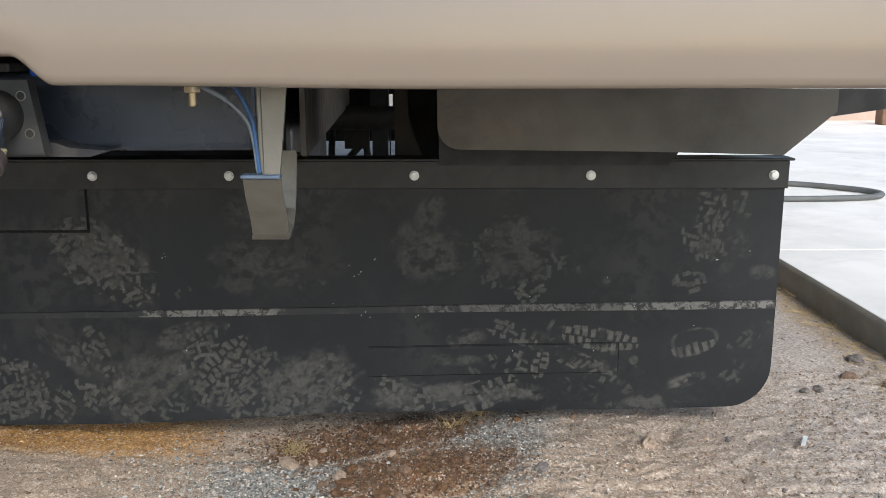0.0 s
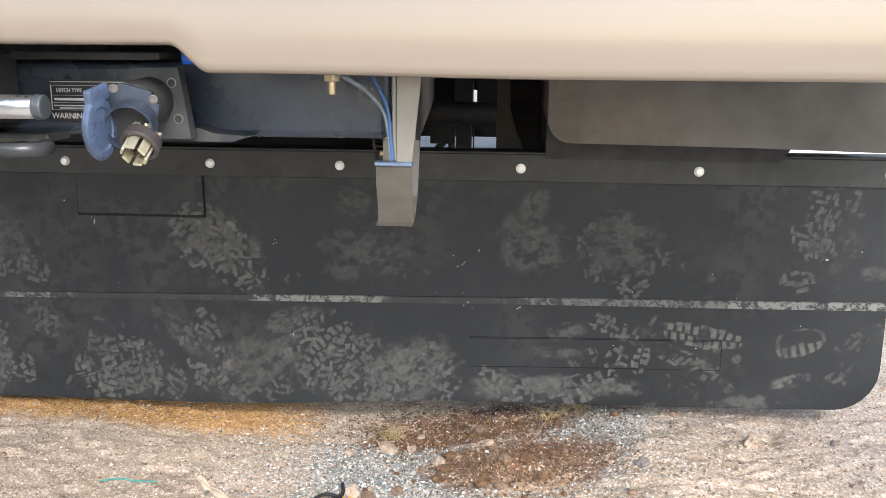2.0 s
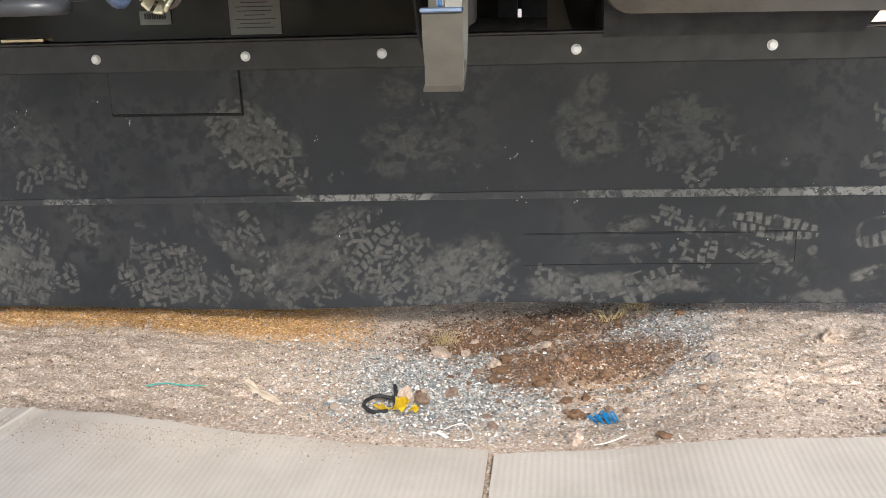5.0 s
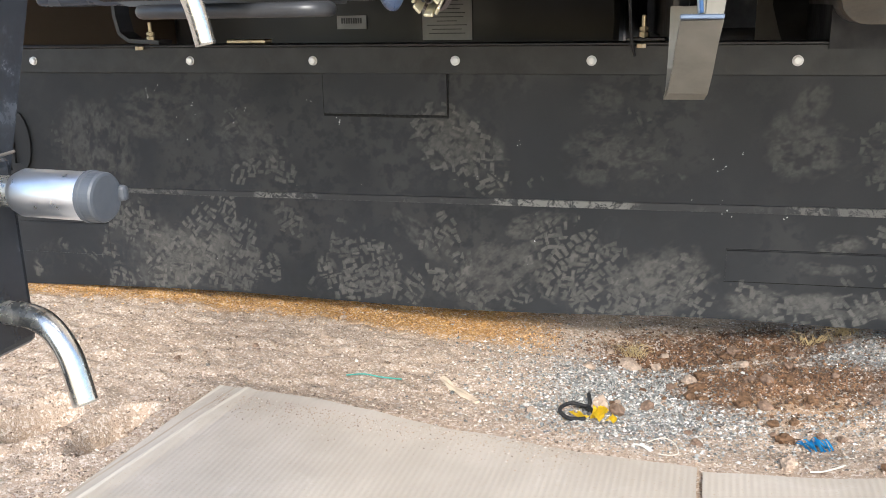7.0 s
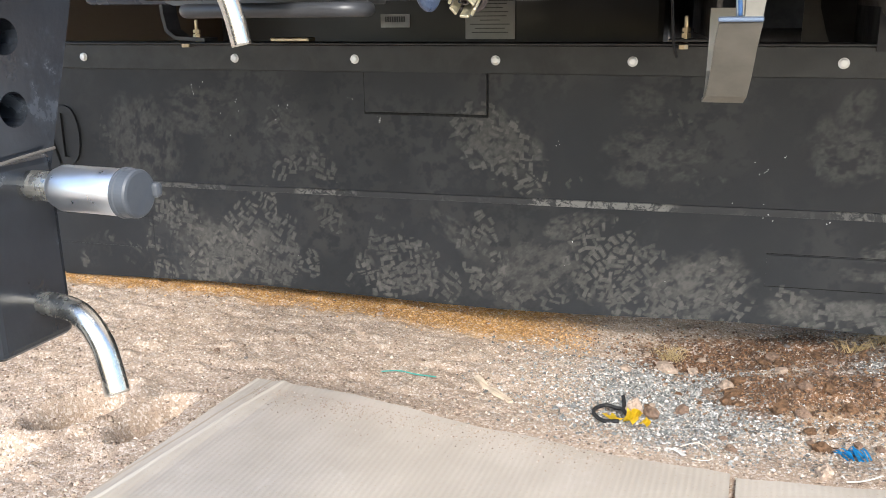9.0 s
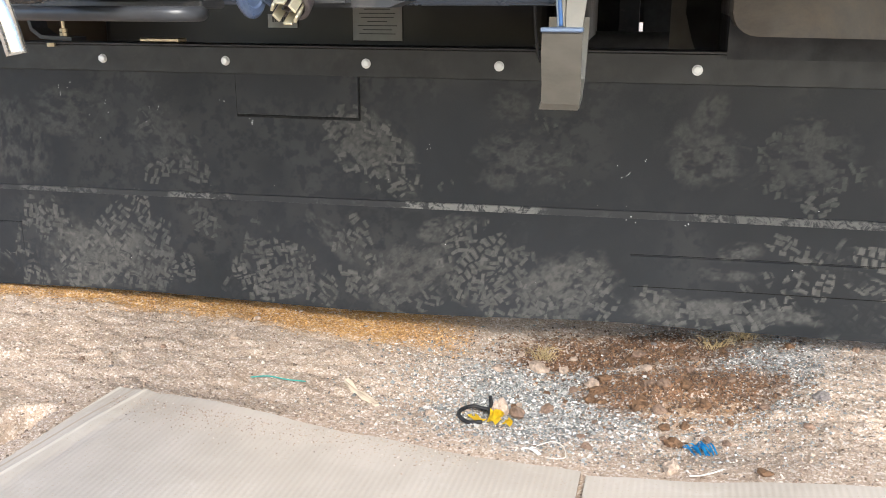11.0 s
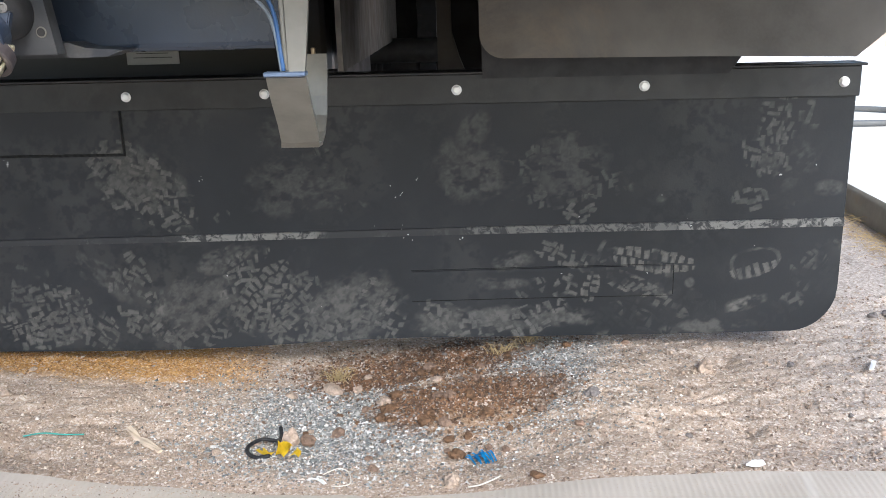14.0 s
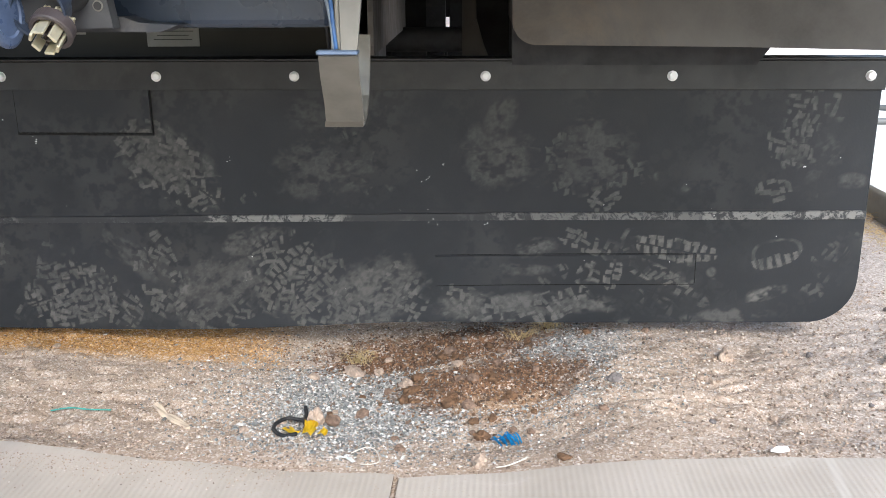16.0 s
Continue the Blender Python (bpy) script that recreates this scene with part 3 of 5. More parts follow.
def rod(bm, p0, p1, r, n=20, edge=0.0015):
    length = (Vector(p1) - Vector(p0)).length
    return lathe(bm, p0, p1, [(0, r - edge), (edge, r), (length - edge, r), (length, r - edge)], n)


def smooth_line(points, steps=8):
    pts = [Vector(p) for p in points]
    pts = [pts[0] * 2 - pts[1]] + pts + [pts[-1] * 2 - pts[-2]]
    out = []
    for a, b, c, d in zip(pts, pts[1:], pts[2:], pts[3:]):
        for k in range(steps):
            t = k / steps
            out.append(0.5 * ((2 * b) + (c - a) * t + (2 * a - 5 * b + 4 * c - d) * t * t + (3 * b - a - 3 * c + d) * t ** 3))
    return out + [pts[-2]]


def tube(bm, points, r, n=12, taper=1.0):
    """A round rod along a line of points, with closed ends."""
    pts = [Vector(p) for p in points]
    u, rings = None, []
    for k, p in enumerate(pts):
        w = (pts[min(k + 1, len(pts) - 1)] - pts[max(k - 1, 0)]).normalized()
        u = (w.orthogonal() if u is None else u - w * u.dot(w)).normalized()
        v = w.cross(u)
        q = r * (1 + (taper - 1) * k / (len(pts) - 1))
        rings.append([bm.verts.new(p + (u * math.cos(2 * math.pi * j / n) + v * math.sin(2 * math.pi * j / n)) * q) for j in range(n)])
    for a, b in zip(rings, rings[1:]):
        for k in range(n):
            bm.faces.new((a[k], a[(k + 1) % n], b[(k + 1) % n], b[k]))
    bm.faces.new(rings[0][::-1])
    bm.faces.new(rings[-1])
    return bm


def slab(bm, outline, offset):
    """A flat outline given thickness by moving a copy of it."""
    a = [bm.verts.new(p) for p in outline]
    b = [bm.verts.new(Vector(p) + Vector(offset)) for p in outline]
    bm.faces.new(a)
    bm.faces.new(b[::-1])
    for k in range(len(a)):
        bm.faces.new((a[k], b[k], b[(k + 1) % len(a)], a[(k + 1) % len(a)]))
    bmesh.ops.recalc_face_normals(bm, faces=bm.faces[:])
    return bm


def stone(bm, at, size, seed, flat=0.7):
    """A worn stone: an icosphere pushed in and out by noise and cut flat below."""
    r = bmesh.ops.create_icosphere(bm, subdivisions=3, radius=1.0)
    for v in r["verts"]:
        d = 1 + 0.45 * noise.noise(v.co * 1.3 + Vector((seed * 7.1, 0, 0))) + 0.30 * noise.noise(v.co * 4.5 + Vector((0, seed * 3.3, 0)))
        v.co = Vector(at) + Vector((v.co.x * d * size[0], v.co.y * d * size[1], max(v.co.z, -flat) * d * size[2]))
    return bm


# ---- ground ----
def bell(d, w):
    return math.exp(-(d / w) ** 2)


def step(x, a, b):
    t = min(1.0, max(0.0, (x - a) / (b - a)))
    return t * t * (3 - 2 * t)


def card_z(x, y):
    return 0.027 + 0.016 * step(-x, 0.2, 0.7) + 0.034 * step(x, 0.10, 0.5)


def ground_z(x, y):
    if abs(x) > 3.4 or not -0.6 < y < 4.2:
        return 0.02
    z = 0.022 + 0.030 * step(x, 0.22, 0.5) + 0.010 * step(-x, 0.45, 0.9)
    z -= 0.060 * math.exp(-((x + 0.07) / 0.20) ** 2 - ((y - 1.62) / 0.20) ** 2)
    z -= 0.026 * math.exp(-((x + 0.08) / 0.16) ** 2 - ((y - 1.36) / 0.10) ** 2)
    z += 0.014 * math.exp(-((x - 0.19) / 0.10) ** 2 - ((y - 1.47) / 0.07) ** 2)
    # scraped lines and a heel mark on the firm side
    side = step(x, 0.30, 0.42)
    z += side * 0.6 * (0.0030 * bell(y - 1.375 - 0.012 * math.sin(3 * x), 0.008) - 0.0075 * bell(y - 1.358 - 0.012 * math.sin(3 * x), 0.009) + 0.007 * bell(y - 1.66 - 0.05 * (x - 0.5), 0.022))
    z -= 0.012 * math.exp(-((x - 0.655) / 0.018) ** 2 - ((y - 1.31) / 0.05) ** 2) + 0.018 * math.exp(-((x - 0.69) / 0.03) ** 2 - ((y - 1.60) / 0.03) ** 2)
    # old tread ribs pressed into the sand
    for cx, cy, rx, ry, turn in ((0.52, 1.33, 0.075, 0.045, 0.5), (0.63, 1.43, 0.05, 0.03, -0.6), (0.45, 1.50, 0.10, 0.06, 0.2)):
        q = ((x - cx) / rx) ** 2 + ((y - cy) / ry) ** 2
        if q < 5:
            z += 0.0045 * math.exp(-q) * math.sin(230 * (x * math.sin(turn) + y * math.cos(turn))) - 0.004 * math.exp(-q)
    brown = math.exp(-((x - 0.20) / 0.16) ** 2 - ((y - 1.50) / 0.10) ** 2) + math.exp(-((x - 0.10) / 0.22) ** 2 - ((y - 1.71) / 0.07) ** 2)
    if brown > 0.02:
        z += min(brown, 1.0) * (0.020 * noise.noise(Vector((x * 7, y * 34, 6.0))) + 0.013 * noise.noise(Vector((x * 32, y * 45, 3.0))) + 0.006 * noise.noise(Vector((x * 80, y * 90, 3.0))))
    # footsteps and drag marks in the loose sand
    for cx, cy, rx, ry, d in ((-0.95, 1.02, 0.045, 0.080, 0.060), (-0.815, 1.03, 0.032, 0.070, 0.050), (-0.95, 0.80, 0.05, 0.07, 0.030), (-0.80, 1.10, 0.03, 0.02, 0.02)):
        q = ((x - cx) / rx) ** 2 + ((y - cy - 0.15 * (x - cx)) / ry) ** 2
        if q < 9:
            z -= d * math.exp(-q * q) - 0.20 * d * math.exp(-(q - 2.2) ** 2)
    loose = step(-x, 0.25, 0.75) * step(y, 1.0, 1.25)
    if loose > 0.01:
        ridge = 1.0 - abs(noise.noise(Vector((x * 4.2 + y * 2.0, y * 17.0, 12.0)))) * 2.2
        z += loose * (0.0035 * max(0.0, ridge) ** 3 + 0.003 * noise.noise(Vector((x * 9, y * 30, 15.0))) + 0.004 * noise.noise(Vector((x * 24, y * 30, 5.0))) - 0.002)
    z += 0.012 * noise.noise(Vector((x * 3.1, y * 3.1, 1.0))) + 0.006 * noise.noise(Vector((x * 11, y * 11, 4.0))) + 0.0056 * noise.noise(Vector((x * 30, y * 38, 9.0))) + 0.0020 * noise.noise(Vector((x * 70, y * 80, 2.0)))
    if y < 1.32 and -0.85 < x < 1.4:
        z += (card_z(x, y) - 0.0035 - z + 0.003 * noise.noise(Vector((x * 14, y * 14, 7.0)))) * step(1.27 - y, 0.0, 0.07) * step(x + 0.85, 0.0, 0.10)
    fade = min(step(3.4 - abs(x), 0.0, 0.8), step(y, -0.6, -0.1), step(4.2 - y, 0.0, 0.8))
    return 0.02 + (z - 0.02) * fade


def spaced(lo, hi, fine, far):
    inner = list(np.arange(lo, hi + fine / 2, fine))
    grow = [0.05 * 1.35 ** k for k in range(31)]
    out = [g for g in np.cumsum(grow) if g < far]
    return [lo - g for g in out[::-1]] + inner + [hi + g for g in out]


def build_ground():
    xs, ys = spaced(-1.75, 1.45, 0.0065, 900), spaced(0.70, 2.00, 0.0050, 900)
    verts = [(x, y, ground_z(x, y)) for y in ys for x in xs]
    w = len(xs)
    faces = [(j * w + i, j * w + i + 1, (j + 1) * w + i + 1, (j + 1) * w + i) for j in range(len(ys) - 1) for i in range(w - 1)]
    me = bpy.data.meshes.new("ground")
    me.from_pydata(verts, [], faces)
    me.materials.append(SOIL)
    me.shade_smooth()
    tagged(new("ground", me), "uneven tan sandy gravel ground with brown stains", "ground", kind="structure")


build_ground()


def scatter(name, count, material, label, where, sizes, seed, lift=0.3, smooth=False):
    """Loose grains, each one a lopsided little eight-sided solid."""
    rng = np.random.RandomState(seed)
    verts, faces = [], []
    shape = np.array([(1, 0, 0), (-1, 0, 0), (0, 1, 0), (0, -1, 0), (0, 0, 1), (0, 0, -1)], float)
    tris = [(0, 2, 4), (2, 1, 4), (1, 3, 4), (3, 0, 4), (2, 0, 5), (1, 2, 5), (3, 1, 5), (0, 3, 5)]
    made = 0
    while made < count:
        p = where(rng)
        if p is None:
            continue
        x, y = p
        s = sizes[0] + (sizes[1] - sizes[0]) * rng.rand() ** 3
        turn = rng.rand() * 6.28
        c, d = math.cos(turn), math.sin(turn)
        k = shape * (0.6 + 0.8 * rng.rand(6, 3)) * np.array([1.0, 0.75, 0.62]) * s + (rng.rand(6, 3) - 0.5) * s * 0.7
        base = len(verts)
        z = ground_z(x, y) + s * lift
        verts += [(x + c * a - d * b, y + d * a + c * b, z + e) for a, b, e in k]
        faces += [(base + i, base + j, base + l) for i, j, l in tris]
        made += 1
    me = bpy.data.meshes.new(name)
    me.from_pydata(verts, [], faces)
    me.materials.append(material)
    if smooth:
        me.shade_smooth()
    return tagged(new(name, me), label, "gravel", kind="stuff")


def in_brown(x, y):
    return ((x - 0.20) / 0.19) ** 2 + ((y - 1.51) / 0.12) ** 2 < 1 or ((x - 0.10) / 0.25) ** 2 + ((y - 1.71) / 0.08) ** 2 < 1


def anywhere(rng):
    x, y = -1.6 + 2.95 * rng.rand(), 0.72 + 1.25 * rng.rand()
    if x < -0.25 and y > 1.58 and rng.rand() < 0.9 or in_brown(x, y) and rng.rand() < 0.9:
        return None
    return (x, y) if rng.rand() < 1.4 - 0.5 * y else None


def round_pit(rng):
    x, y = rng.normal(-0.03, 0.13), rng.normal(1.45, 0.13)
    if in_brown(x, y) and rng.rand() < 0.92:
        return None
    return (x, y) if 1.18 < y < 1.85 else None


def grey_side(rng):
    x, y = rng.normal(0.29, 0.11), rng.normal(1.55, 0.12)
    return None if in_brown(x, y) and rng.rand() < 0.90 else (x, y)


def brown_heap(rng):
    if rng.rand() < 0.4:
        return rng.normal(0.08, 0.13), rng.normal(1.69, 0.045)
    return rng.normal(0.20, 0.085), rng.normal(1.51, 0.060)


def under_flap(rng):
    return -1.6 + 1.38 * rng.rand() ** 1.1, rng.normal(1.68, 0.050)


def right_side(rng):
    return 0.55 + 0.8 * rng.rand(), 1.2 + 1.5 * rng.rand()


scatter("gravel", 85000, GRAIN_TAN, "loose tan sand grains and small pebbles on the ground", anywhere, (0.0009, 0.0036), 1, smooth=True)
scatter("gravel", 13000, GRAIN_GREY, "pale grey stone chips washed together in a dip", round_pit, (0.0012, 0.0040), 2)
scatter("gravel", 5500, GRAIN_GREY, "pale grey stone chips beside the brown stain", grey_side, (0.0011, 0.0036), 3)
scatter("gravel", 15000, GRAIN_BROWN, "dark brown crumbs of damp organic soil", brown_heap, (0.0010, 0.0045), 4)
scatter("gravel", 12000, GRAIN_SUNLIT_OCHRE, "orange ochre grit beneath the rubber flap, coloured as if sunlit", under_flap, (0.0009, 0.0032), 5)
scatter("gravel", 7000, GRAIN_TAN, "small dark and pale pebbles beside the concrete kerb", right_side, (0.0010, 0.0042), 6)

scatter("gravel", 2600, GRAIN_TAN, "coarse rounded pebbles strewn over the sandy ground", anywhere, (0.0024, 0.0058), 7, smooth=True)
scatter("gravel", 900, GRAIN_GREY, "coarse white and grey chips strewn around the dip", round_pit, (0.0026, 0.0058), 8)

# concrete apron with its kerb
APRON_Z = 0.135


def build_apron():
    rng = random.Random(5)
    bm = bmesh.new()
    rows = [-3.0, 1.2] + [1.4 + 0.05 * k for k in range(40)] + [4.0, 8.0, 14.0]
    cols = []
    for y in rows:
        wob = 0.006 * noise.noise(Vector((0, y * 6, 2)))
        cols.append([bm.verts.new(p) for p in ((1.352 + wob, y, -0.05), (1.350 + wob, y, APRON_Z - 0.012), (1.362 + wob, y, APRON_Z))])
    for a, b in zip(cols, cols[1:]):
        for k in range(2):
            bm.faces.new((a[k], b[k], b[k + 1], a[k + 1]))
    part("pavement_edge", bm, KERB_CONCRETE, apron, "rough weathered concrete edge", smooth=True)
    for y0, y1 in ((-3.0, 2.955), (2.967, 14.0)):
        part("paving_slab", box(bmesh.new(), 1.3625, 9.0, y0, y1, 0.0, APRON_Z + 0.001, 0.004), CONCRETE, apron)


apron = thing("pavement", (1.36, 3.0, 0.02), "sun-bleached raised concrete apron with a control joint", "pavement", kind="structure")
build_apron()

# low garden wall and a post far behind
wall = part("wall_far", box(bmesh.new(), 2.0, 16.0, 9.6, 9.8, 0.0, 1.5, 0.01), STUCCO)
tagged(wall, "low pinkish stucco garden wall in the sun", "wall", kind="structure")
tagged(part("post", box(bmesh.new(), 4.64, 4.80, 8.9, 9.06, APRON_Z, 0.34, 0.008), WOOD), "weathered brown wooden post standing on concrete", "post")

cable = smooth_line([(0.2, 3.95, 0.05), (1.2, 3.99, 0.06), (1.40, 4.0, 0.155), (1.84, 4.005, 0.152), (2.07, 4.02, 0.152), (2.27, 4.07, 0.152), (2.345, 4.18, 0.152), (2.27, 4.33, 0.152), (2.04, 4.52, 0.152), (1.6, 4.62, 0.152), (1.30, 4.65, 0.155), (1.1, 4.66, 0.06), (0.2, 4.7, 0.05)])
tagged(part("cable", tube(bmesh.new(), cable, 0.014), HOSE, smooth=True), "grey rubber power cable looped on the concrete", "cable")


def build_straw():
    rng = random.Random(8)
    bm = bmesh.new()
    for k in range(340):
        y = 1.75 + rng.random() * 1.3
        x = 1.33 - abs(rng.gauss(0, 0.05))
        a, l = rng.random() * 6.28, 0.02 + 0.06 * rng.random()
        z = ground_z(x, y) + 0.003
        p = [(x, y, z), (x + l * 0.5 * math.cos(a), y + l * 0.5 * math.sin(a), z + 0.004 + 0.012 * rng.random()), (x + l * math.cos(a + 0.3), y + l * math.sin(a + 0.3), z + 0.002)]
        tube(bm, p, 0.0008, 4, 0.6)
    tagged(part("straw", bm, STRAW), "dry broken grass stalks gathered along the kerb", "dry grass", kind="stuff")


build_straw()


# ---- the motorhome ----
CENTRE = -0.40
LEFT, RIGHT = -1.75, 1.12
coach = thing("motorhome", (CENTRE, 3.5, 0.0), "beige motorhome seen from behind, low at its rear bumper", "motorhome")


def skirt_low(x):
    notch = step(x, -0.180, -0.138) if x > CENTRE else step(2 * CENTRE - x, -0.180, -0.138)
    return 0.784 - 0.0285 * notch - 0.004 * step(x, -0.1, 0.25)


def build_skirt():
    bm = bmesh.new()
    xs = sorted({round(x, 3) for x in [LEFT + 0.03 * k for k in range(int((RIGHT - LEFT) / 0.03) + 1)] + [-0.19 + 0.004 * k for k in range(17)] + [2 * CENTRE + 0.19 - 0.004 * k for k in range(17)] + [RIGHT]})
    prof = [(0.985, 0.010), (0.905, 0.006), (0.872, 0.002), (0.858, 0.0), (0.851, 0.0015), (0.8478, 0.005), (0.8465, 0.012), (0.846, 0.045), (0.848, 0.10), (0.856, 0.16), (0.872, 0.22), (0.90, 0.28), (0.905, 0.34), (0.905, 2.5)]
    rows = []
    for x in xs:
        low = skirt_low(x)
        pull = 0.12 * (1 - math.sqrt(max(0.0, 1 - max(0.0, (abs(x - (LEFT + RIGHT) / 2) - (RIGHT - LEFT) / 2 + 0.12) / 0.12) ** 2)))
        rows.append([bm.verts.new((x, y + pull, low + h + (0.7515 - low) * min(1.0, h / 0.10) if h < 0.101 else 0.7515 + h)) for y, h in prof])
    for a, b in zip(rows, rows[1:]):
        for k in range(len(prof) - 1):
            bm.faces.new((a[k], b[k], b[k + 1], a[k + 1]))
    part("rear_skirt", bm, GELCOAT, coach, "smooth beige gelcoat bumper skirt", smooth=True)


build_skirt()
body = bmesh.new()
box(body, LEFT, RIGHT, 1.03, 7.2, 1.06, 3.35, 0.06, 3)
part("coach_body", body, GELCOAT, coach)
part("floor_pan", box(bmesh.new(), LEFT + 0.04, RIGHT - 0.04, 1.06, 7.1, 0.98, 1.055), UNDERSIDE, coach)
# The left skirt reaches lower, an added shape that blocks the bright view.
for x0, x1, low in ((LEFT, LEFT + 0.02, 0.40), (RIGHT - 0.02, RIGHT, 0.80)):
    part("side_skirt", box(bmesh.new(), x0, x1, 1.75, 6.9, low, 1.06, 0.004), GELCOAT, coach)
part("frame_rail", box(bmesh.new(), -1.0, -0.94, 1.6, 6.9, 0.70, 0.97, 0.006), UNDERSIDE, coach)
# wheels far underneath
for x0, x1 in ((-1.66, -1.2), (0.42, 0.86)):
    w = lathe(bmesh.new(), (x0, 5.2, 0.45), (x1, 5.2, 0.45), [(0, 0.2), (0.01, 0.38), (0.06, 0.43), (x1 - x0 - 0.06, 0.43), (x1 - x0 - 0.01, 0.38), (x1 - x0, 0.2)], 36)
    part("wheel", w, UNDERSIDE, coach, "black rubber tyre", smooth=True)
part("axle", rod(bmesh.new(), (-1.3, 5.2, 0.45), (0.5, 5.2, 0.45), 0.07), UNDERSIDE, coach, smooth=True)

# holding tank with two stickers
tank = part("holding_tank", box(bmesh.new(), -1.62, -0.19, 2.51, 3.3, 0.38, 0.97, 0.03, 3), TANK_BLACK, coach, "glossy black plastic holding tank")
part("sticker", box(bmesh.new(), -0.772, -0.622, 2.5035, 2.506, 0.570, 0.700), LABEL_WHITE, tank, "silver paper sticker with small print")
for k in range(9):
    wide = (0.11, 0.09, 0.12, 0.06, 0.10, 0.11, 0.08, 0.10, 0.07)[k]
    part("print_line", box(bmesh.new(), -0.697 - wide / 2, -0.697 + wide / 2, 2.5015, 2.503, 0.588 + 0.0115 * k, 0.5905 + 0.0115 * k), LABEL_INK, tank)
part("sticker", box(bmesh.new(), -1.042, -0.948, 2.5035, 2.506, 0.604, 0.643), LABEL_WHITE, tank, "small white serial sticker")
for k in range(9):
    x = -1.027 + 0.0075 * k
    part("print_line", box(bmesh.new(), x, x + 0.005, 2.5015, 2.503, 0.620, 0.636), LABEL_INK, tank)

# steel box beside the rail: bent lower corner, cut corner at the outer end
outline = [(0.236, 0.99), (0.238, 0.69)]
outline += [(0.278 - 0.040 * math.cos(t), 0.668 - 0.040 * math.sin(t)) for t in (0.1, 0.4, 0.7, 1.0, 1.3, 1.57)]
outline += [(0.60, 0.624), (0.842, 0.618), (0.928, 0.692), (0.928, 0.99)]
part("side_box", slab(bmesh.new(), [(x, 1.50, z) for x, z in outline], (0, 0.62, 0)), DUSTY_STEEL, coach, "dusty grey sheet steel compartment")
part("inner_panel", slab(bmesh.new(), [(0.134, 2.05, 0.98), (0.134, 2.05, 0.53), (0.205, 2.05, 0.53), (0.196, 2.05, 0.565), (0.182, 2.05, 0.60), (0.166, 2.05, 0.655), (0.160, 2.05, 0.98)], (0, 0.02, 0)), DUSTY_STEEL, coach, "dusty dark steel panel with a curved edge")
part("inner_panel", box(bmesh.new(), 0.14, 0.30, 2.08, 2.10, 0.52, 0.98, 0.003), UNDERSIDE, coach)
part("skirt_return", slab(bmesh.new(), [(0.80, 1.64, 0.80), (0.80, 1.64, 0.655), (0.955, 1.64, 0.672), (1.115, 1.64, 0.694), (1.115, 1.64, 0.80)], (0, 0.02, 0)), UNDERSIDE, coach)
# Added dark block keeps bright background from showing below the box.
part("box_floor", slab(bmesh.new(), [(0.24, 1.63, 0.70), (0.24, 1.63, 0.585), (0.675, 1.63, 0.585), (0.70, 1.63, 0.62), (0.70, 1.63, 0.70)], (0, 0.45, 0)), UNDERSIDE, coach)
part("support_post", box(bmesh.new(), -0.270, -0.157, 6.38, 6.46, 0.05, 0.300, 0.004), BLACK_STEEL, coach)
part("support_post", box(bmesh.new(), -0.285, -0.150, 6.40, 6.46, 0.305, 0.98, 0.004), BLACK_STEEL, coach)
part("support_post", box(bmesh.new(), -0.148, -0.138, 6.42, 6.46, 0.02, 0.42, 0.002), BLACK_STEEL, coach)
# Added black sheets close off the bright view under the coach, bar a slit.
part("front_bulkhead", box(bmesh.new(), -1.70, -0.152, 6.50, 6.54, 0.20, 0.978, 0.003), UNDERSIDE, coach)
part("front_bulkhead", box(bmesh.new(), -0.126, 1.05, 6.50, 6.54, 0.20, 0.978, 0.003), UNDERSIDE, coach)
part("front_bulkhead", box(bmesh.new(), -0.153, -0.125, 6.51, 6.53, 0.54, 0.978, 0.003), UNDERSIDE, coach)
part("front_bulkhead", box(bmesh.new(), -0.153, -0.125, 6.51, 6.53, 0.20, 0.44, 0.003), UNDERSIDE, coach)
part("cross_panel", box(bmesh.new(), -0.368, -0.175, 5.18, 5.22, 0.380, 0.425, 0.003), BLACK_STEEL, coach)
part("cross_panel", box(bmesh.new(), -0.350, -0.20, 5.3, 5.34, 0.26, 0.385, 0.003), UNDERSIDE, coach)
# Added dark sheet hides the bright ground behind the steel box.
part("rear_bulkhead", box(bmesh.new(), 0.160, 0.90, 2.62, 2.65, 0.48, 0.978, 0.003), UNDERSIDE, coach)
for x0, z0, x1, z1 in ((-0.475, 0.06, -0.455, 0.42), (-0.46, 0.06, -0.24, 0.30), (-0.225, 0.05, -0.25, 0.30)):
    part("cross_brace", tube(bmesh.new(), [(x0, 5.6, z0), (x1, 5.6, z1)], 0.022), UNDERSIDE, coach)

# ---- hitch receiver ----
hitch = thing("hitch_receiver", (CENTRE, 1.05, 0.72), "black steel hitch crossbeam with welded receiver bolted under the coach", "hitch")
beam = bmesh.new()
box(beam, -0.83, 0.030, 1.000, 1.100, 0.676, 0.766, 0.009, 3)
part("crossbeam", beam, BEAM_PAINT, hitch, "scuffed black square steel tube", smooth=False)
part("top_flange", box(bmesh.new(), -0.62, -0.245, 0.985, 1.09, 0.768, 0.778, 0.002), BLACK_STEEL, hitch)
for s in (1, -1):
    def mx(x, s=s):
        return x if s > 0 else 2 * CENTRE - x
    plate = [(mx(x), 0.958, z) for x, z in ((-0.245, 0.690), (-0.190, 0.690), (-0.172, 0.684), (-0.130, 0.681), (-0.150, 0.674), (-0.245, 0.674))]
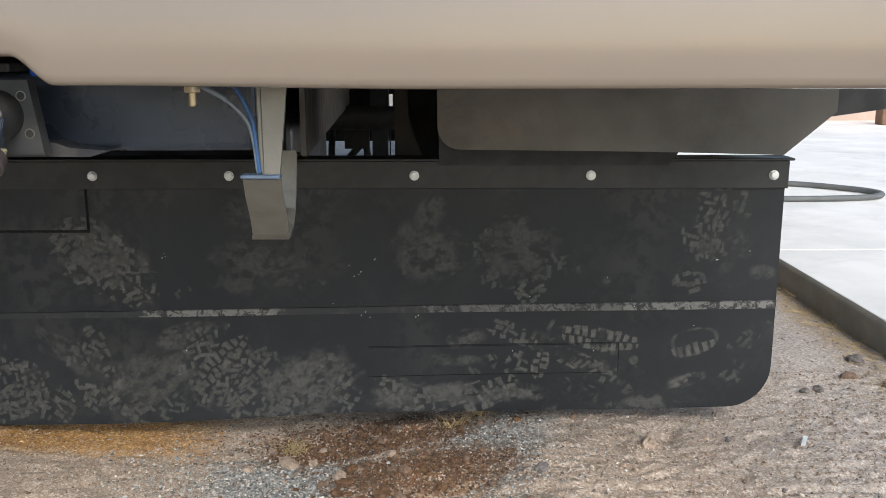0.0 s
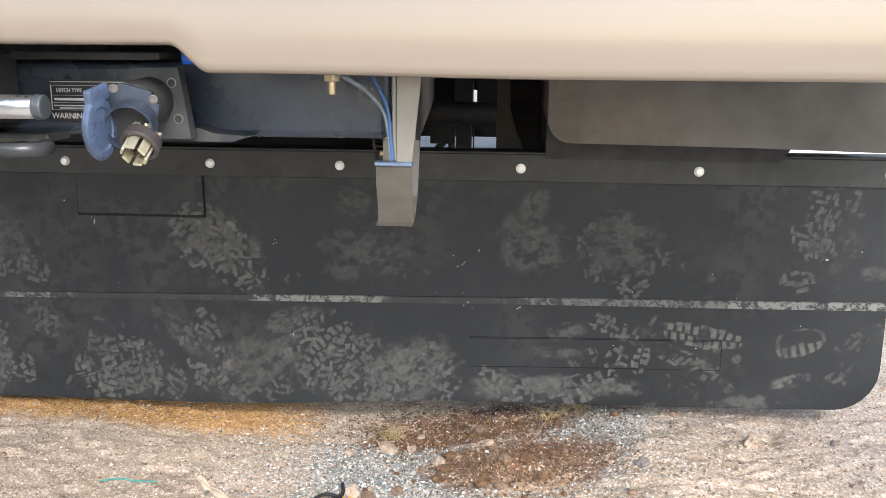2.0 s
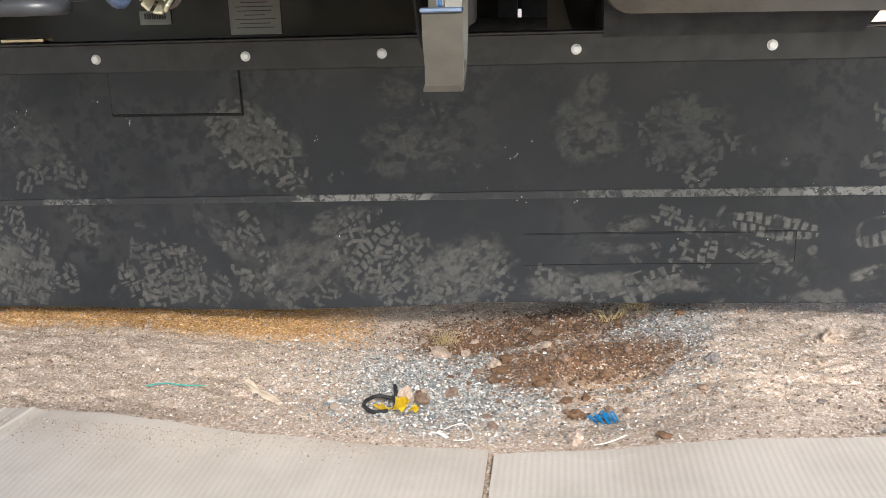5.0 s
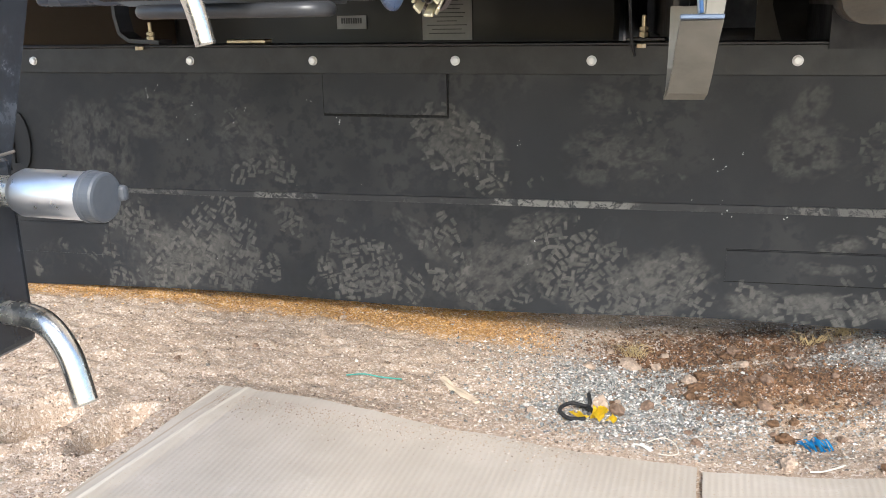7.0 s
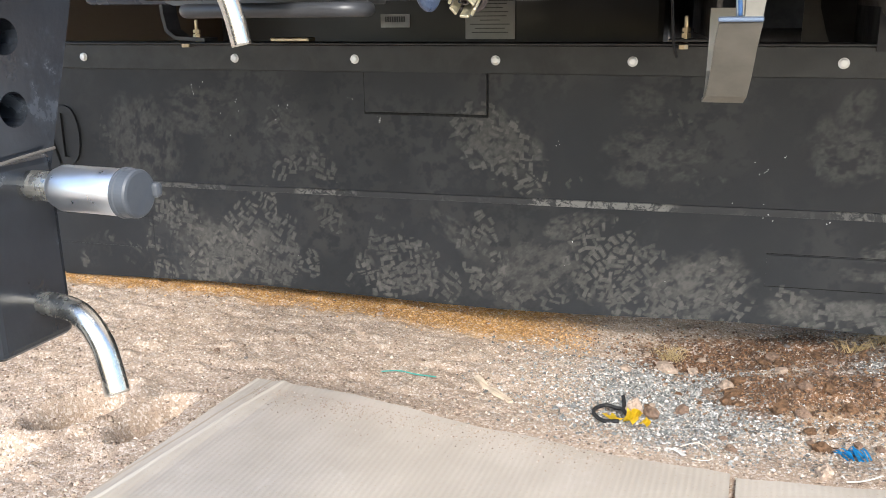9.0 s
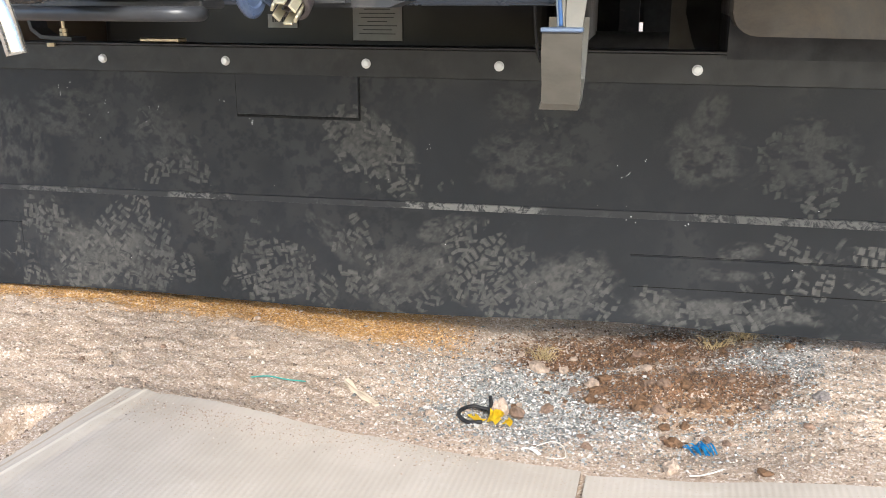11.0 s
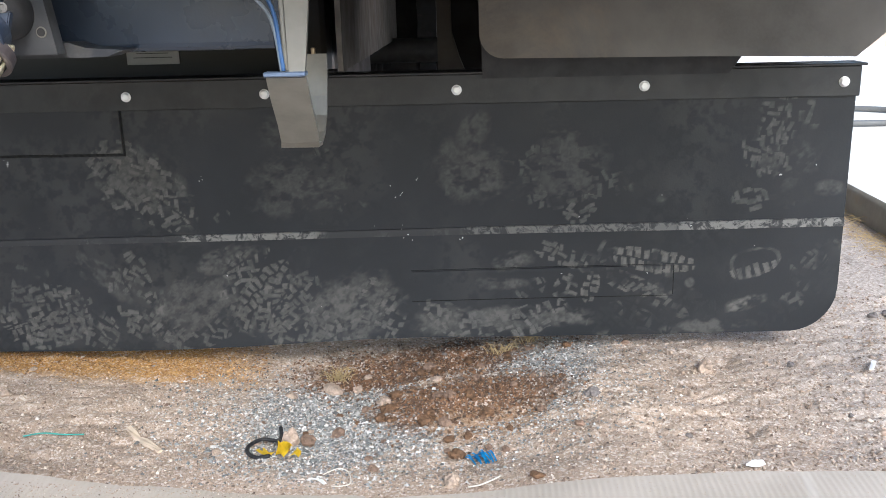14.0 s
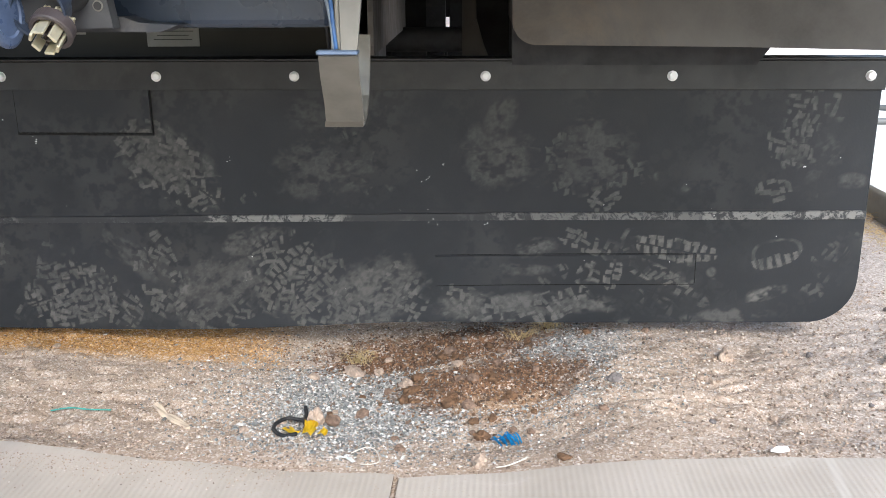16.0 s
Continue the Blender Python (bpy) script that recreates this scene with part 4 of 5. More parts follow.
    part("gusset", slab(bmesh.new(), plate, (0, 0.041, 0)), BLACK_STEEL, hitch)
recv = bmesh.new()
box(recv, -0.520, -0.430, 0.74, 1.0, 0.688, 0.778, 0.008, 3)
part("receiver_tube", recv, BLACK_STEEL, hitch)
part("receiver_collar", box(bmesh.new(), -0.530, -0.420, 0.725, 0.765, 0.678, 0.788, 0.012, 3), GLOSS_BLACK, hitch, "rounded reinforcing collar")
for pts in ([(-0.42, 1.0, 0.672), (-0.385, 0.960, 0.668), (-0.362, 0.925, 0.667), (-0.375, 0.900, 0.667), (-0.42, 0.896, 0.667), (-0.56, 0.900, 0.667), (-0.60, 0.915, 0.667), (-0.615, 0.96, 0.668), (-0.60, 1.0, 0.672)],):
    part("chain_loop", tube(bmesh.new(), smooth_line(pts), 0.0085, 14), BLACK_STEEL, hitch, "rounded steel safety chain loop", smooth=True)
part("lug_plate", box(bmesh.new(), -0.60, -0.37, 0.945, 1.0, 0.672, 0.682, 0.003), BLACK_STEEL, hitch)
sign = part("rating_label", box(bmesh.new(), -0.392, -0.268, 0.9975, 0.9995, 0.693, 0.744), LABEL_BLACK, hitch, "black rating label with white lettering")
for z0, z1, x1 in ((0.7408, 0.7418, -0.275), (0.7367, 0.7371, -0.270), (0.7246, 0.7249, -0.270), (0.7156, 0.7159, -0.270), (0.7067, 0.7071, -0.270)):
    part("print_line", box(bmesh.new(), -0.390, x1, 0.9955, 0.9970, z0, z1), LABEL_PRINT, sign)
for x0, x1, z0, z1 in ((-0.386, -0.348, 0.7185, 0.7215), (-0.387, -0.340, 0.7115, 0.7130), (-0.380, -0.345, 0.7085, 0.7098), (-0.390, -0.3894, 0.7065, 0.7372), (-0.3305, -0.330, 0.7065, 0.7372), (-0.325, -0.285, 0.7285, 0.7345), (-0.325, -0.285, 0.718, 0.722), (-0.325, -0.29, 0.709, 0.713)):
    part("print_line", box(bmesh.new(), x0, x1, 0.9955, 0.9970, z0, z1), LABEL_PRINT, sign)


def lettering(text, at, size, extrude, material, parent, name, squeeze=1.0, turn=0.0):
    cu = bpy.data.curves.new(name, "FONT")
    cu.body, cu.size, cu.extrude, cu.resolution_u = text, size, extrude, 4
    tmp = new("tmp", cu)
    me = bpy.data.meshes.new_from_object(tmp)
    bpy.data.objects.remove(tmp)
    bpy.data.curves.remove(cu)
    me.transform(Matrix.Translation(at) @ pose(0, 0, 0, 0, turn, 0) @ pose(0, 0, 0, 90, 0, 0) @ Matrix.Diagonal((squeeze, 1, 1, 1)))
    me.materials.append(material)
    ob = new(name, me)
    ob.parent = parent
    ob.matrix_parent_inverse = Matrix.Translation(-parent.location) if parent.type == "EMPTY" else Matrix()
    return ob


lettering("HITCH TYPE", (-0.383, 0.9965, 0.7285), 0.0070, 0.0005, LABEL_PRINT, sign, "wording", 0.85)
lettering("WARNING", (-0.391, 0.9965, 0.6965), 0.0100, 0.0005, LABEL_PRINT, sign, "wording", 0.95)


def barrel_lock(base, tip, label, cap_label, tab=True, back=0.0):
    """A pin lock: thin neck, machined barrel, rubber cap with a pull tab."""
    base, tip = Vector(base), Vector(tip)
    w = (tip - base).normalized()
    ob = thing("hitch_lock", base, label, "lock", group="hitch locks")
    part("neck", rod(bmesh.new(), base - w * 0.03, base + w * 0.036, 0.0090), PIN_STEEL, ob, smooth=False)
    part("barrel", lathe(bmesh.new(), base + w * 0.030, tip, [(-back, 0.0092), (0.001 - back, 0.0116), (0.006 - back, 0.0137), (0.050, 0.0137), (0.052, 0.0131)], 40), CHROME, ob, "brushed bright steel barrel", smooth=True)
    part("cap", lathe(bmesh.new(), base + w * 0.0775, tip, [(0, 0.0140), (0.0008, 0.0147), (0.0030, 0.0147), (0.0036, 0.0141), (0.0095, 0.0141), (0.0108, 0.0134), (0.0113, 0.0120)], 40), GREY_RUBBER, ob, cap_label)
    if tab:
        part("tab", box(bmesh.new(), -0.003, 0.0055, -0.003, 0.003, -0.0045, 0.0045, 0.0022, 2, m=Matrix.Translation(base + w * 0.0870 + Vector((0, 0.0125, 0.0)))), GREY_RUBBER, ob)
    return ob


barrel_lock((-0.342, 0.372, 0.5715), (-0.24, 0.372, 0.5705), "bright steel hitch pin lock with grey cap", "grey rubber dust cap")
barrel_lock((-0.437, 0.905, 0.7155), (-0.34, 0.905, 0.7155), "bright steel receiver lock with grey cap below the bumper", "grey rubber dust cap", False, 0.05)


def bent_pin(points, label):
    ob = thing("hitch_pin", points[0], label, "pin", group="hitch pins")
    bm = bmesh.new()
    tube(bm, smooth_line(points, 10), 0.0074, 24)
    bmesh.ops.bevel(bm, geom=[e for e in bm.edges if len(e.link_faces) == 2 and e.calc_face_angle(0) > 1.0], offset=0.0012, segments=2, affect="EDGES")
    part("shaft", bm, PIN_STEEL, ob, smooth=False)
    me = ob.children[0].data
    me.shade_smooth()
    return ob


bent_pin([(-0.42, 0.374, 0.498), (-0.345, 0.372, 0.4975), (-0.312, 0.368, 0.4975), (-0.296, 0.364, 0.493), (-0.284, 0.361, 0.481), (-0.278, 0.359, 0.467), (-0.273, 0.357, 0.452)], "bent shiny zinc hitch pin through the ball mount")
bent_pin([(-0.45, 0.53, 0.706), (-0.335, 0.532, 0.706), (-0.318, 0.533, 0.703), (-0.303, 0.534, 0.694), (-0.294, 0.535, 0.680), (-0.289, 0.536, 0.664), (-0.285, 0.537, 0.6445)], "bent dull zinc hitch pin hanging from the drawbar")

# ---- adjustable ball mount ----
mount = thing("ball_mount", (-0.37, 0.40, 0.52), "black adjustable drop hitch ball mount pushed into the receiver", "ball mount")


def holed_side(bm, x, depth, near, far, z0, z1, holes, r, n=24):
    """A side of a bar between the edges near(z) and far(z), with round holes that go in by depth."""
    cuts = [z0] + [c for hz in holes for c in (hz[1] - 0.0165, hz[1] + 0.0165)] + [z1]
    cuts.sort()
    for a, b in zip(cuts, cuts[1:]):
        mid = [h for h in holes if a < h[1] < b]
        q = [(near(a), a), (far(a), a), (far(b), b), (near(b), b)]
        if not mid:
            bm.faces.new([bm.verts.new((x, y, z)) for y, z in q])
            continue
        hy, hz = mid[0]
        rim, outer = [], []
        for k in range(n):
            t = 2 * math.pi * (k + 0.5) / n
            c, s = math.cos(t), math.sin(t)
            rim.append((hy + r * c, hz + r * s))
            best = 1e9
            for (y0, q0), (y1, q1) in zip(q, q[1:] + q[:1]):
                ey, ez = y1 - y0, q1 - q0
                den = c * ez - s * ey
                if abs(den) > 1e-9:
                    d = ((y0 - hy) * ez - (q0 - hz) * ey) / den
                    if 0 < d < best:
                        best = d
            outer.append((hy + best * c, hz + best * s))
        ri = [bm.verts.new((x, *p)) for p in rim]
        ro = [bm.verts.new((x, *p)) for p in outer]
        rb = [bm.verts.new((x - depth, *p)) for p in rim]
        for k in range(n):
            j = (k + 1) % n
            bm.faces.new((ri[k], ro[k], ro[j], ri[j]))
            bm.faces.new((ri[k], ri[j], rb[j], rb[k]))
        for y, z in q:
            ks = sorted(range(n), key=lambda k: (outer[k][0] - y) ** 2 + (outer[k][1] - z) ** 2)[:2]
            bm.faces.new((ro[ks[0]], bm.verts.new((x, y, z)), ro[ks[1]]))
        bm.faces.new(rb)
    return bm


drop = bmesh.new()
near_edge = lambda z: 0.350 + 0.10 * (z - 0.58)
far_edge = lambda z: 0.397 + 0.34 * (z - 0.58)
holed_side(drop, -0.3385, 0.055, near_edge, far_edge, 0.565, 0.76, [(0.3735, 0.657), (0.3735, 0.6155), (0.376, 0.700)], 0.0105)
for f in ([(-0.3385, near_edge(0.565), 0.565), (-0.3385, near_edge(0.76), 0.76), (-0.41, near_edge(0.76), 0.76), (-0.41, near_edge(0.565), 0.565)],
          [(-0.3385, far_edge(0.565), 0.565), (-0.41, far_edge(0.565), 0.565), (-0.41, far_edge(0.76), 0.76), (-0.3385, far_edge(0.76), 0.76)],
          [(-0.3385, near_edge(0.76), 0.76), (-0.3385, far_edge(0.76), 0.76), (-0.41, far_edge(0.76), 0.76), (-0.41, near_edge(0.76), 0.76)],
          [(-0.41, near_edge(0.565), 0.565), (-0.41, near_edge(0.76), 0.76), (-0.41, far_edge(0.76), 0.76), (-0.41, far_edge(0.565), 0.565)]):
    drop.faces.new([drop.verts.new(p) for p in f])
bmesh.ops.remove_doubles(drop, verts=drop.verts[:], dist=0.0002)
bmesh.ops.recalc_face_normals(drop, faces=drop.faces[:])
part("drop_bar", drop, GLOSS_BLACK, mount, "black bar with adjusting holes")
sleeve = bmesh.new()
box(sleeve, -0.416, -0.3345, 0.334, 0.396, 0.470, 0.588, 0.006, 3)
part("sleeve", sleeve, GLOSS_BLACK, mount, "sliding sleeve with scuffed corners")
part("weld", tube(bmesh.new(), smooth_line([(-0.333, 0.337, 0.5855), (-0.3335, 0.36, 0.5875), (-0.3335, 0.396, 0.590)]), 0.0010, 8), DUSTY_STEEL, mount)
arm = slab(bmesh.new(), [(-0.345, y, z) for y, z in ((0.345, 0.56), (0.345, 0.478), (0.335, 0.450), (0.318, 0.430), (0.29, 0.415), (0.20, 0.41), (0.20, 0.50), (0.30, 0.53))], (-0.06, 0, 0))
part("platform_arm", arm, GLOSS_BLACK, mount)
part("rating_label", box(bmesh.new(), -0.3445, -0.3430, 0.300, 0.3225, 0.452, 0.492), LABEL_WHITE, mount, "white rating sticker")
shank = bmesh.new()
box(shank, -0.028, 0.028, -0.20, 0.225, -0.028, 0.028, 0.004, 2, m=pose(-0.42, 0.60, 0.715, 0, 0, 14))
part("shank", shank, GLOSS_BLACK, mount, "square steel shank")

# ---- trailer wiring socket ----
sock = thing("trailer_socket", (-0.215, 0.95, 0.72), "open seven-way trailer wiring socket with pulled plug core", "socket")
back = bmesh.new()
slab(back, [(-0.260, 0.935, 0.760), (-0.203, 0.935, 0.760), (-0.191, 0.935, 0.679), (-0.260, 0.935, 0.679)], (0, 0.018, 0))
part("back_plate", back, DARK_PLATE, sock, "black mounting plate with bolt holes")
for x, z in ((-0.211, 0.743), (-0.205, 0.702)):
    part("bolt_hole", lathe(bmesh.new(), (x, 0.9345, z), (x, 0.933, z), [(0, 0.0058), (0.0006, 0.0056), (0.0008, 0.0044), (0.0002, 0.0040)], 20), HANGER, sock, "worn hole rim")
    # Black disc on the plate stands in for shade inside the hole.
    part("hole_bore", lathe(bmesh.new(), (x, 0.9336, z), (x, 0.932, z), [(0, 0.0043), (0.0004, 0.0042)], 20), UNDERSIDE, sock)
body_axis = (Vector((-0.238, 0.95, 0.723)), Vector((-0.236, 0.86, 0.717)))
part("rubber_boot", lathe(bmesh.new(), body_axis[0], body_axis[1], [(0, 0.0275), (0.045, 0.0275), (0.062, 0.026), (0.072, 0.023)], 40), UNDERSIDE, sock, "round black rubber boot", smooth=True)
tilt = pose(-0.2315, 0.868, 0.7150, 0, 15, 8)
flange = bmesh.new()
box(flange, -0.0285, 0.0285, -0.004, 0.006, -0.022, 0.026, 0.0, 1)
bmesh.ops.bevel(flange, geom=[e for e in flange.edges if abs((e.verts[0].co - e.verts[1].co).y) > 0.005], offset=0.010, segments=5, affect="EDGES")
bmesh.ops.bevel(flange, geom=[e for e in flange.edges if len(e.link_faces) == 2 and e.calc_face_angle(0) > 1.2], offset=0.0012, segments=2, affect="EDGES")
flange.transform(tilt)
part("flange", flange, SOCKET_PLASTIC, sock, "weathered blue-black plastic flange")
for x, z in ((-0.0215, 0.0185), (0.0215, 0.0185)):
    c = tilt @ Vector((x, -0.0042, z))
    d = tilt @ Vector((x, -0.0090, z))
    part("screw", lathe(bmesh.new(), c, d, [(0, 0.0052), (0.0012, 0.0050), (0.0016, 0.0034), (0.0005, 0.0030), (0.0004, 0.0005)], 20), DUSTY_STEEL, sock, "small zinc screw")
shell = bmesh.new()
p0, p1 = tilt @ Vector((0.006, 0.0, -0.010)), tilt @ Vector((0.008, -0.040, -0.022))
lathe(shell, p0, p1, [(0, 0.0255), (0.022, 0.0265), (0.0235, 0.0262), (0.0235, 0.0240), (0.008, 0.0235)], 40)
part("shell", shell, SOCKET_PLASTIC, sock, "open round socket shell", smooth=False)
part("cavity", lathe(bmesh.new(), p0 + (p1 - p0).normalized() * 0.0085, p1, [(0, 0.0230), (0.001, 0.0232)], 40), UNDERSIDE, sock)
lid = bmesh.new()
lid_m = pose(-0.2565, 0.838, 0.698, 5, -14, 77)
lathe(lid, (0, 0, 0), (0, -1, 0), [(0, 0.030), (0.002, 0.0315), (0.005, 0.0315), (0.007, 0.0285), (0.0075, 0.022), (0.006, 0.020), (0.006, 0.001)], 40)
lid.transform(Matrix.Diagonal((0.80, 1, 1.10, 1)))
box(lid, -0.012, 0.022, -0.007, 0.002, 0.026, 0.044, 0.003, 2)
lid.transform(lid_m)
part("lid", lid, LID_PLASTIC, sock, "hinged weathered blue plastic lid hanging open")
c0, c1 = Vector((-0.2165, 0.862, 0.687)), Vector((-0.2195, 0.838, 0.668))
w = (c1 - c0).normalized()
u = Vector((1, 0, 0)) - w * w.x
u.normalize()
v = w.cross(u)
core = bmesh.new()
lathe(core, c0, c1, [(0, 0.0165), (0.001, 0.0205), (0.013, 0.0215), (0.0145, 0.0200), (0.0145, 0.0165), (0.009, 0.0155), (0.009, 0.001)], 40)
plug = part("plug_core", core, PLUG_DARK, sock, "brown-black plug core hanging out of its shell")
part("centre_pin", lathe(bmesh.new(), c0 + w * 0.009, c1 + w * 0.009, [(0, 0.0050), (0.0125, 0.0048), (0.013, 0.0036), (0.008, 0.0030), (0.008, 0.0003)], 20), PLUG_DARK, plug)
for k in range(6):
    t = 2 * math.pi * (k + 0.5) / 6
    o = u * math.cos(t) + v * math.sin(t)
    m = Matrix((o, w.cross(o), w)).transposed().to_4x4()
    m.translation = c0 + w * 0.0215 + o * 0.0128
    blade = box(bmesh.new(), -0.0016, 0.0016, -0.0050, 0.0050, -0.0125, 0.0085, 0.0007, 1, m=m)
    part("contact_blade", blade, CONTACT, plug, "tarnished tinned brass contact")
for k in range(6):
    t = 2 * math.pi * k / 6
    q = c0 + (u * math.cos(t) + v * math.sin(t)) * 0.013 - w * 0.004
    part("terminal", stone(bmesh.new(), q, (0.0050, 0.0045, 0.0050), k + 40, 1.0), CONTACT, plug, "yellowish screw terminal")

clip = thing("wire_clip", (-0.172, 0.95, 0.766), "bright blue wire connector tucked behind the bumper", "connector")
part("clip_body", box(bmesh.new(), -0.196, -0.170, 0.925, 0.948, 0.764, 0.779, 0.004, 2), BLUE_TAPE, clip)

# ---- pipe hanger, bumper bolt and wires ----
hang = thing("hanger_bracket", (0.045, 0.97, 0.66), "bent grey steel strap hanger below the bumper", "bracket")


def strap(points, x0, x1, thick):
    """A flat bar bent along points in the upright plane; x0 and x1 are its sides at each point."""
    bm = bmesh.new()
    pts = [Vector((0, y, z)) for y, z in points]
    rings = []
    for k, p in enumerate(pts):
        w = (pts[min(k + 1, len(pts) - 1)] - pts[max(k - 1, 0)]).normalized()
        nrm = Vector((0, -w.z, w.y)) * thick / 2
        rings.append([bm.verts.new((x, *(p + s * nrm).yz)) for x, s in ((x0(k), -1), (x1(k), -1), (x1(k), 1), (x0(k), 1))])
    for a, b in zip(rings, rings[1:]):
        for k in range(4):
            bm.faces.new((a[k], a[(k + 1) % 4], b[(k + 1) % 4], b[k]))
    bm.faces.new(rings[0][::-1])
    bm.faces.new(rings[-1])
    bmesh.ops.recalc_face_normals(bm, faces=bm.faces[:])
    return bm


path = [(0.952, 0.650), (0.985, 0.625), (1.030, 0.590), (1.062, 0.565), (1.080, 0.556), (1.100, 0.556), (1.120, 0.566), (1.134, 0.586), (1.141, 0.610), (1.144, 0.635), (1.146, 0.662)]
part("strap", strap(path, lambda k: 0.0225 - 0.021 * min(k, 4) / 4, lambda k: 0.0655 - 0.017 * min(k, 4) / 4 + 0.003 * max(0, k - 5) / 4, 0.0045), HANGER, hang, "worn grey flat strap, bent up behind")
part("strap_edge", box(bmesh.new(), 0.0215, 0.0660, 0.9430, 0.9600, 0.6500, 0.6550, 0.0012, 1), SKY_EDGE_STEEL, hang, "top edge coloured blue as if reflecting sky")
stem = bmesh.new()
slab(stem, [(0.0475, 0.950, 0.80), (0.0475, 0.950, 0.655), (0.0650, 0.950, 0.655), (0.0690, 0.950, 0.69), (0.0765, 0.950, 0.76), (0.0780, 0.950, 0.80)], (0, 0.006, 0))
box(stem, 0.0415, 0.0470, 0.950, 0.975, 0.655, 0.80, 0.0012, 1)
part("stem", stem, HANGER, hang, "upright grey steel angle")

rng = random.Random(4)
cut = [(0.003 * rng.random(), 0.98 - 0.012 * k) for k in range(31)] + [(0.012, 0.604), (0.03, 0.600)]
cut += [(0.03 + 0.040 * k, 0.600 - 0.0011 * k + 0.004 * rng.random()) for k in range(1, 124)] + [(4.98, 0.467), (4.98, 0.98)]
rail = slab(bmesh.new(), [(-0.019 - 0.0885 * d, 1.622 + d, z) for d, z in cut], (0.010, 0, 0))
part("frame_rail", rail, DUSTY_STEEL, coach, "flame-cut dusty steel chassis rail")
nut = thing("bumper_bolt", (-0.025, 0.938, 0.76), "yellow zinc bolt and nut under the bumper edge", "bolt")
part("nut", lathe(bmesh.new(), (-0.025, 0.938, 0.756), (-0.025, 0.938, 0.74), [(0, 0.0098), (0.009, 0.0098), (0.010, 0.0085)], 6), BRASS, nut)
part("threaded_end", rod(bmesh.new(), (-0.025, 0.938, 0.747), (-0.025, 0.938, 0.731), 0.0048), BRASS, nut)
part("washer", rod(bmesh.new(), (-0.025, 0.938, 0.7585), (-0.025, 0.938, 0.756), 0.012, 24, 0.0004), BRASS, nut)

w1 = smooth_line([(-0.022, 0.935, 0.757), (-0.008, 0.930, 0.751), (0.012, 0.936, 0.738), (0.030, 0.942, 0.718), (0.037, 0.946, 0.695), (0.041, 0.948, 0.655)])
tagged(part("wire", tube(bmesh.new(), w1, 0.0020, 10), WIRE_GREY, smooth=True), "grey ground wire curving down to the hanger", "wire", group="wires")
tagged(part("wire", tube(bmesh.new(), w1[6:17], 0.0029, 10), WIRE_GREY, smooth=True), "grey crimp sleeve around the ground wire", "wire", group="wires")
w2 = smooth_line([(0.010, 0.95, 0.775), (0.019, 0.943, 0.755), (0.030, 0.943, 0.735), (0.038, 0.945, 0.712), (0.0405, 0.946, 0.685), (0.043, 0.947, 0.656)])
tagged(part("wire", tube(bmesh.new(), w2, 0.0023, 10), WIRE_BLUE, smooth=True), "blue wire hanging beside the bracket", "wire", group="wires")
w3 = smooth_line([(-0.095, 1.60, 0.72), (-0.091, 1.605, 0.65), (-0.088, 1.618, 0.60), (-0.083, 1.630, 0.574)])
tagged(part("wire", tube(bmesh.new(), w3, 0.0028, 8), UNDERSIDE, smooth=True), "loose black wire drooping over the flap bar", "wire", group="wires")

# ---- rubber flap across the rear ----
FLAP_Y = 1.645
flap = thing("mud_flap", (CENTRE, FLAP_Y, 0.30), "wide dusty black rubber mud flap covered in boot prints", "mud flap")
FL, FR = 2 * CENTRE - 0.905, 0.904


def flap_bottom(x):
    z = 0.074 + 0.0245 * x + 0.006 * math.sin(5.2 * x + 0.7) * step(0.4 - x, 0.0, 0.5)
    r = 0.085
    for edge, s in ((FR, 1), (FL, -1)):
        d = r - s * (edge - x)
        if 0 < d <= r:
            z += r - math.sqrt(r * r - d * d)
    return z


def flap_front(x, z):
    """How far the rubber bows out of its plane."""
    hang_down = step(0.55 - z, 0.0, 0.45)
    return FLAP_Y + hang_down * (0.0035 * math.sin(3.1 * x + 1.0) + 0.0025 * math.sin(7.3 * x))


def build_flap():
    nx, rows = 1280, 250
    xs = np.concatenate([np.linspace(FL, FL + 0.09, 50)[:-1], np.linspace(FL + 0.09, FR - 0.09, nx - 98), np.linspace(FR - 0.09, FR, 50)[1:]])
    nx = len(xs)
    low = np.array([flap_bottom(x) for x in xs])
    x = np.repeat(xs[:, None], rows + 1, 1)
    z = low[:, None] + (0.580 - low)[:, None] * np.linspace(0, 1, rows + 1)[None, :]
    y = FLAP_Y + smooth_ramp(0.55 - z, 0.0, 0.45) * (0.0035 * np.sin(3.1 * x + 1.0) + 0.0025 * np.sin(7.3 * x))
    front = np.stack([x, y, z], -1).reshape(-1, 3)
    back = np.concatenate([np.stack([xs, y[:, 0] + 0.010, low], -1), np.stack([xs, y[:, -1] + 0.010, z[:, -1]], -1)])
    w, base = rows + 1, nx * (rows + 1)
    faces = [(i * w + k, (i + 1) * w + k, (i + 1) * w + k + 1, i * w + k + 1) for i in range(nx - 1) for k in range(rows)]
    for i in range(nx - 1):
        faces.append((base + i, base + nx + i, base + nx + i + 1, base + i + 1))
        faces.append((i * w, base + i, base + i + 1, (i + 1) * w))
    for i, turn in ((0, 1), (nx - 1, -1)):
        faces.append(([i * w + k for k in range(w)] + [base + nx + i, base + i])[::turn])
    me = bpy.data.meshes.new("rubber_sheet")
    me.from_pydata(np.concatenate([front, back]).tolist(), [], faces)
    me.materials.append(RUBBER)
    lay_dust(me)
    ob = new("rubber_sheet", me)
    ob.parent = flap
    ob.matrix_parent_inverse = Matrix.Translation(-flap.location)


build_flap()


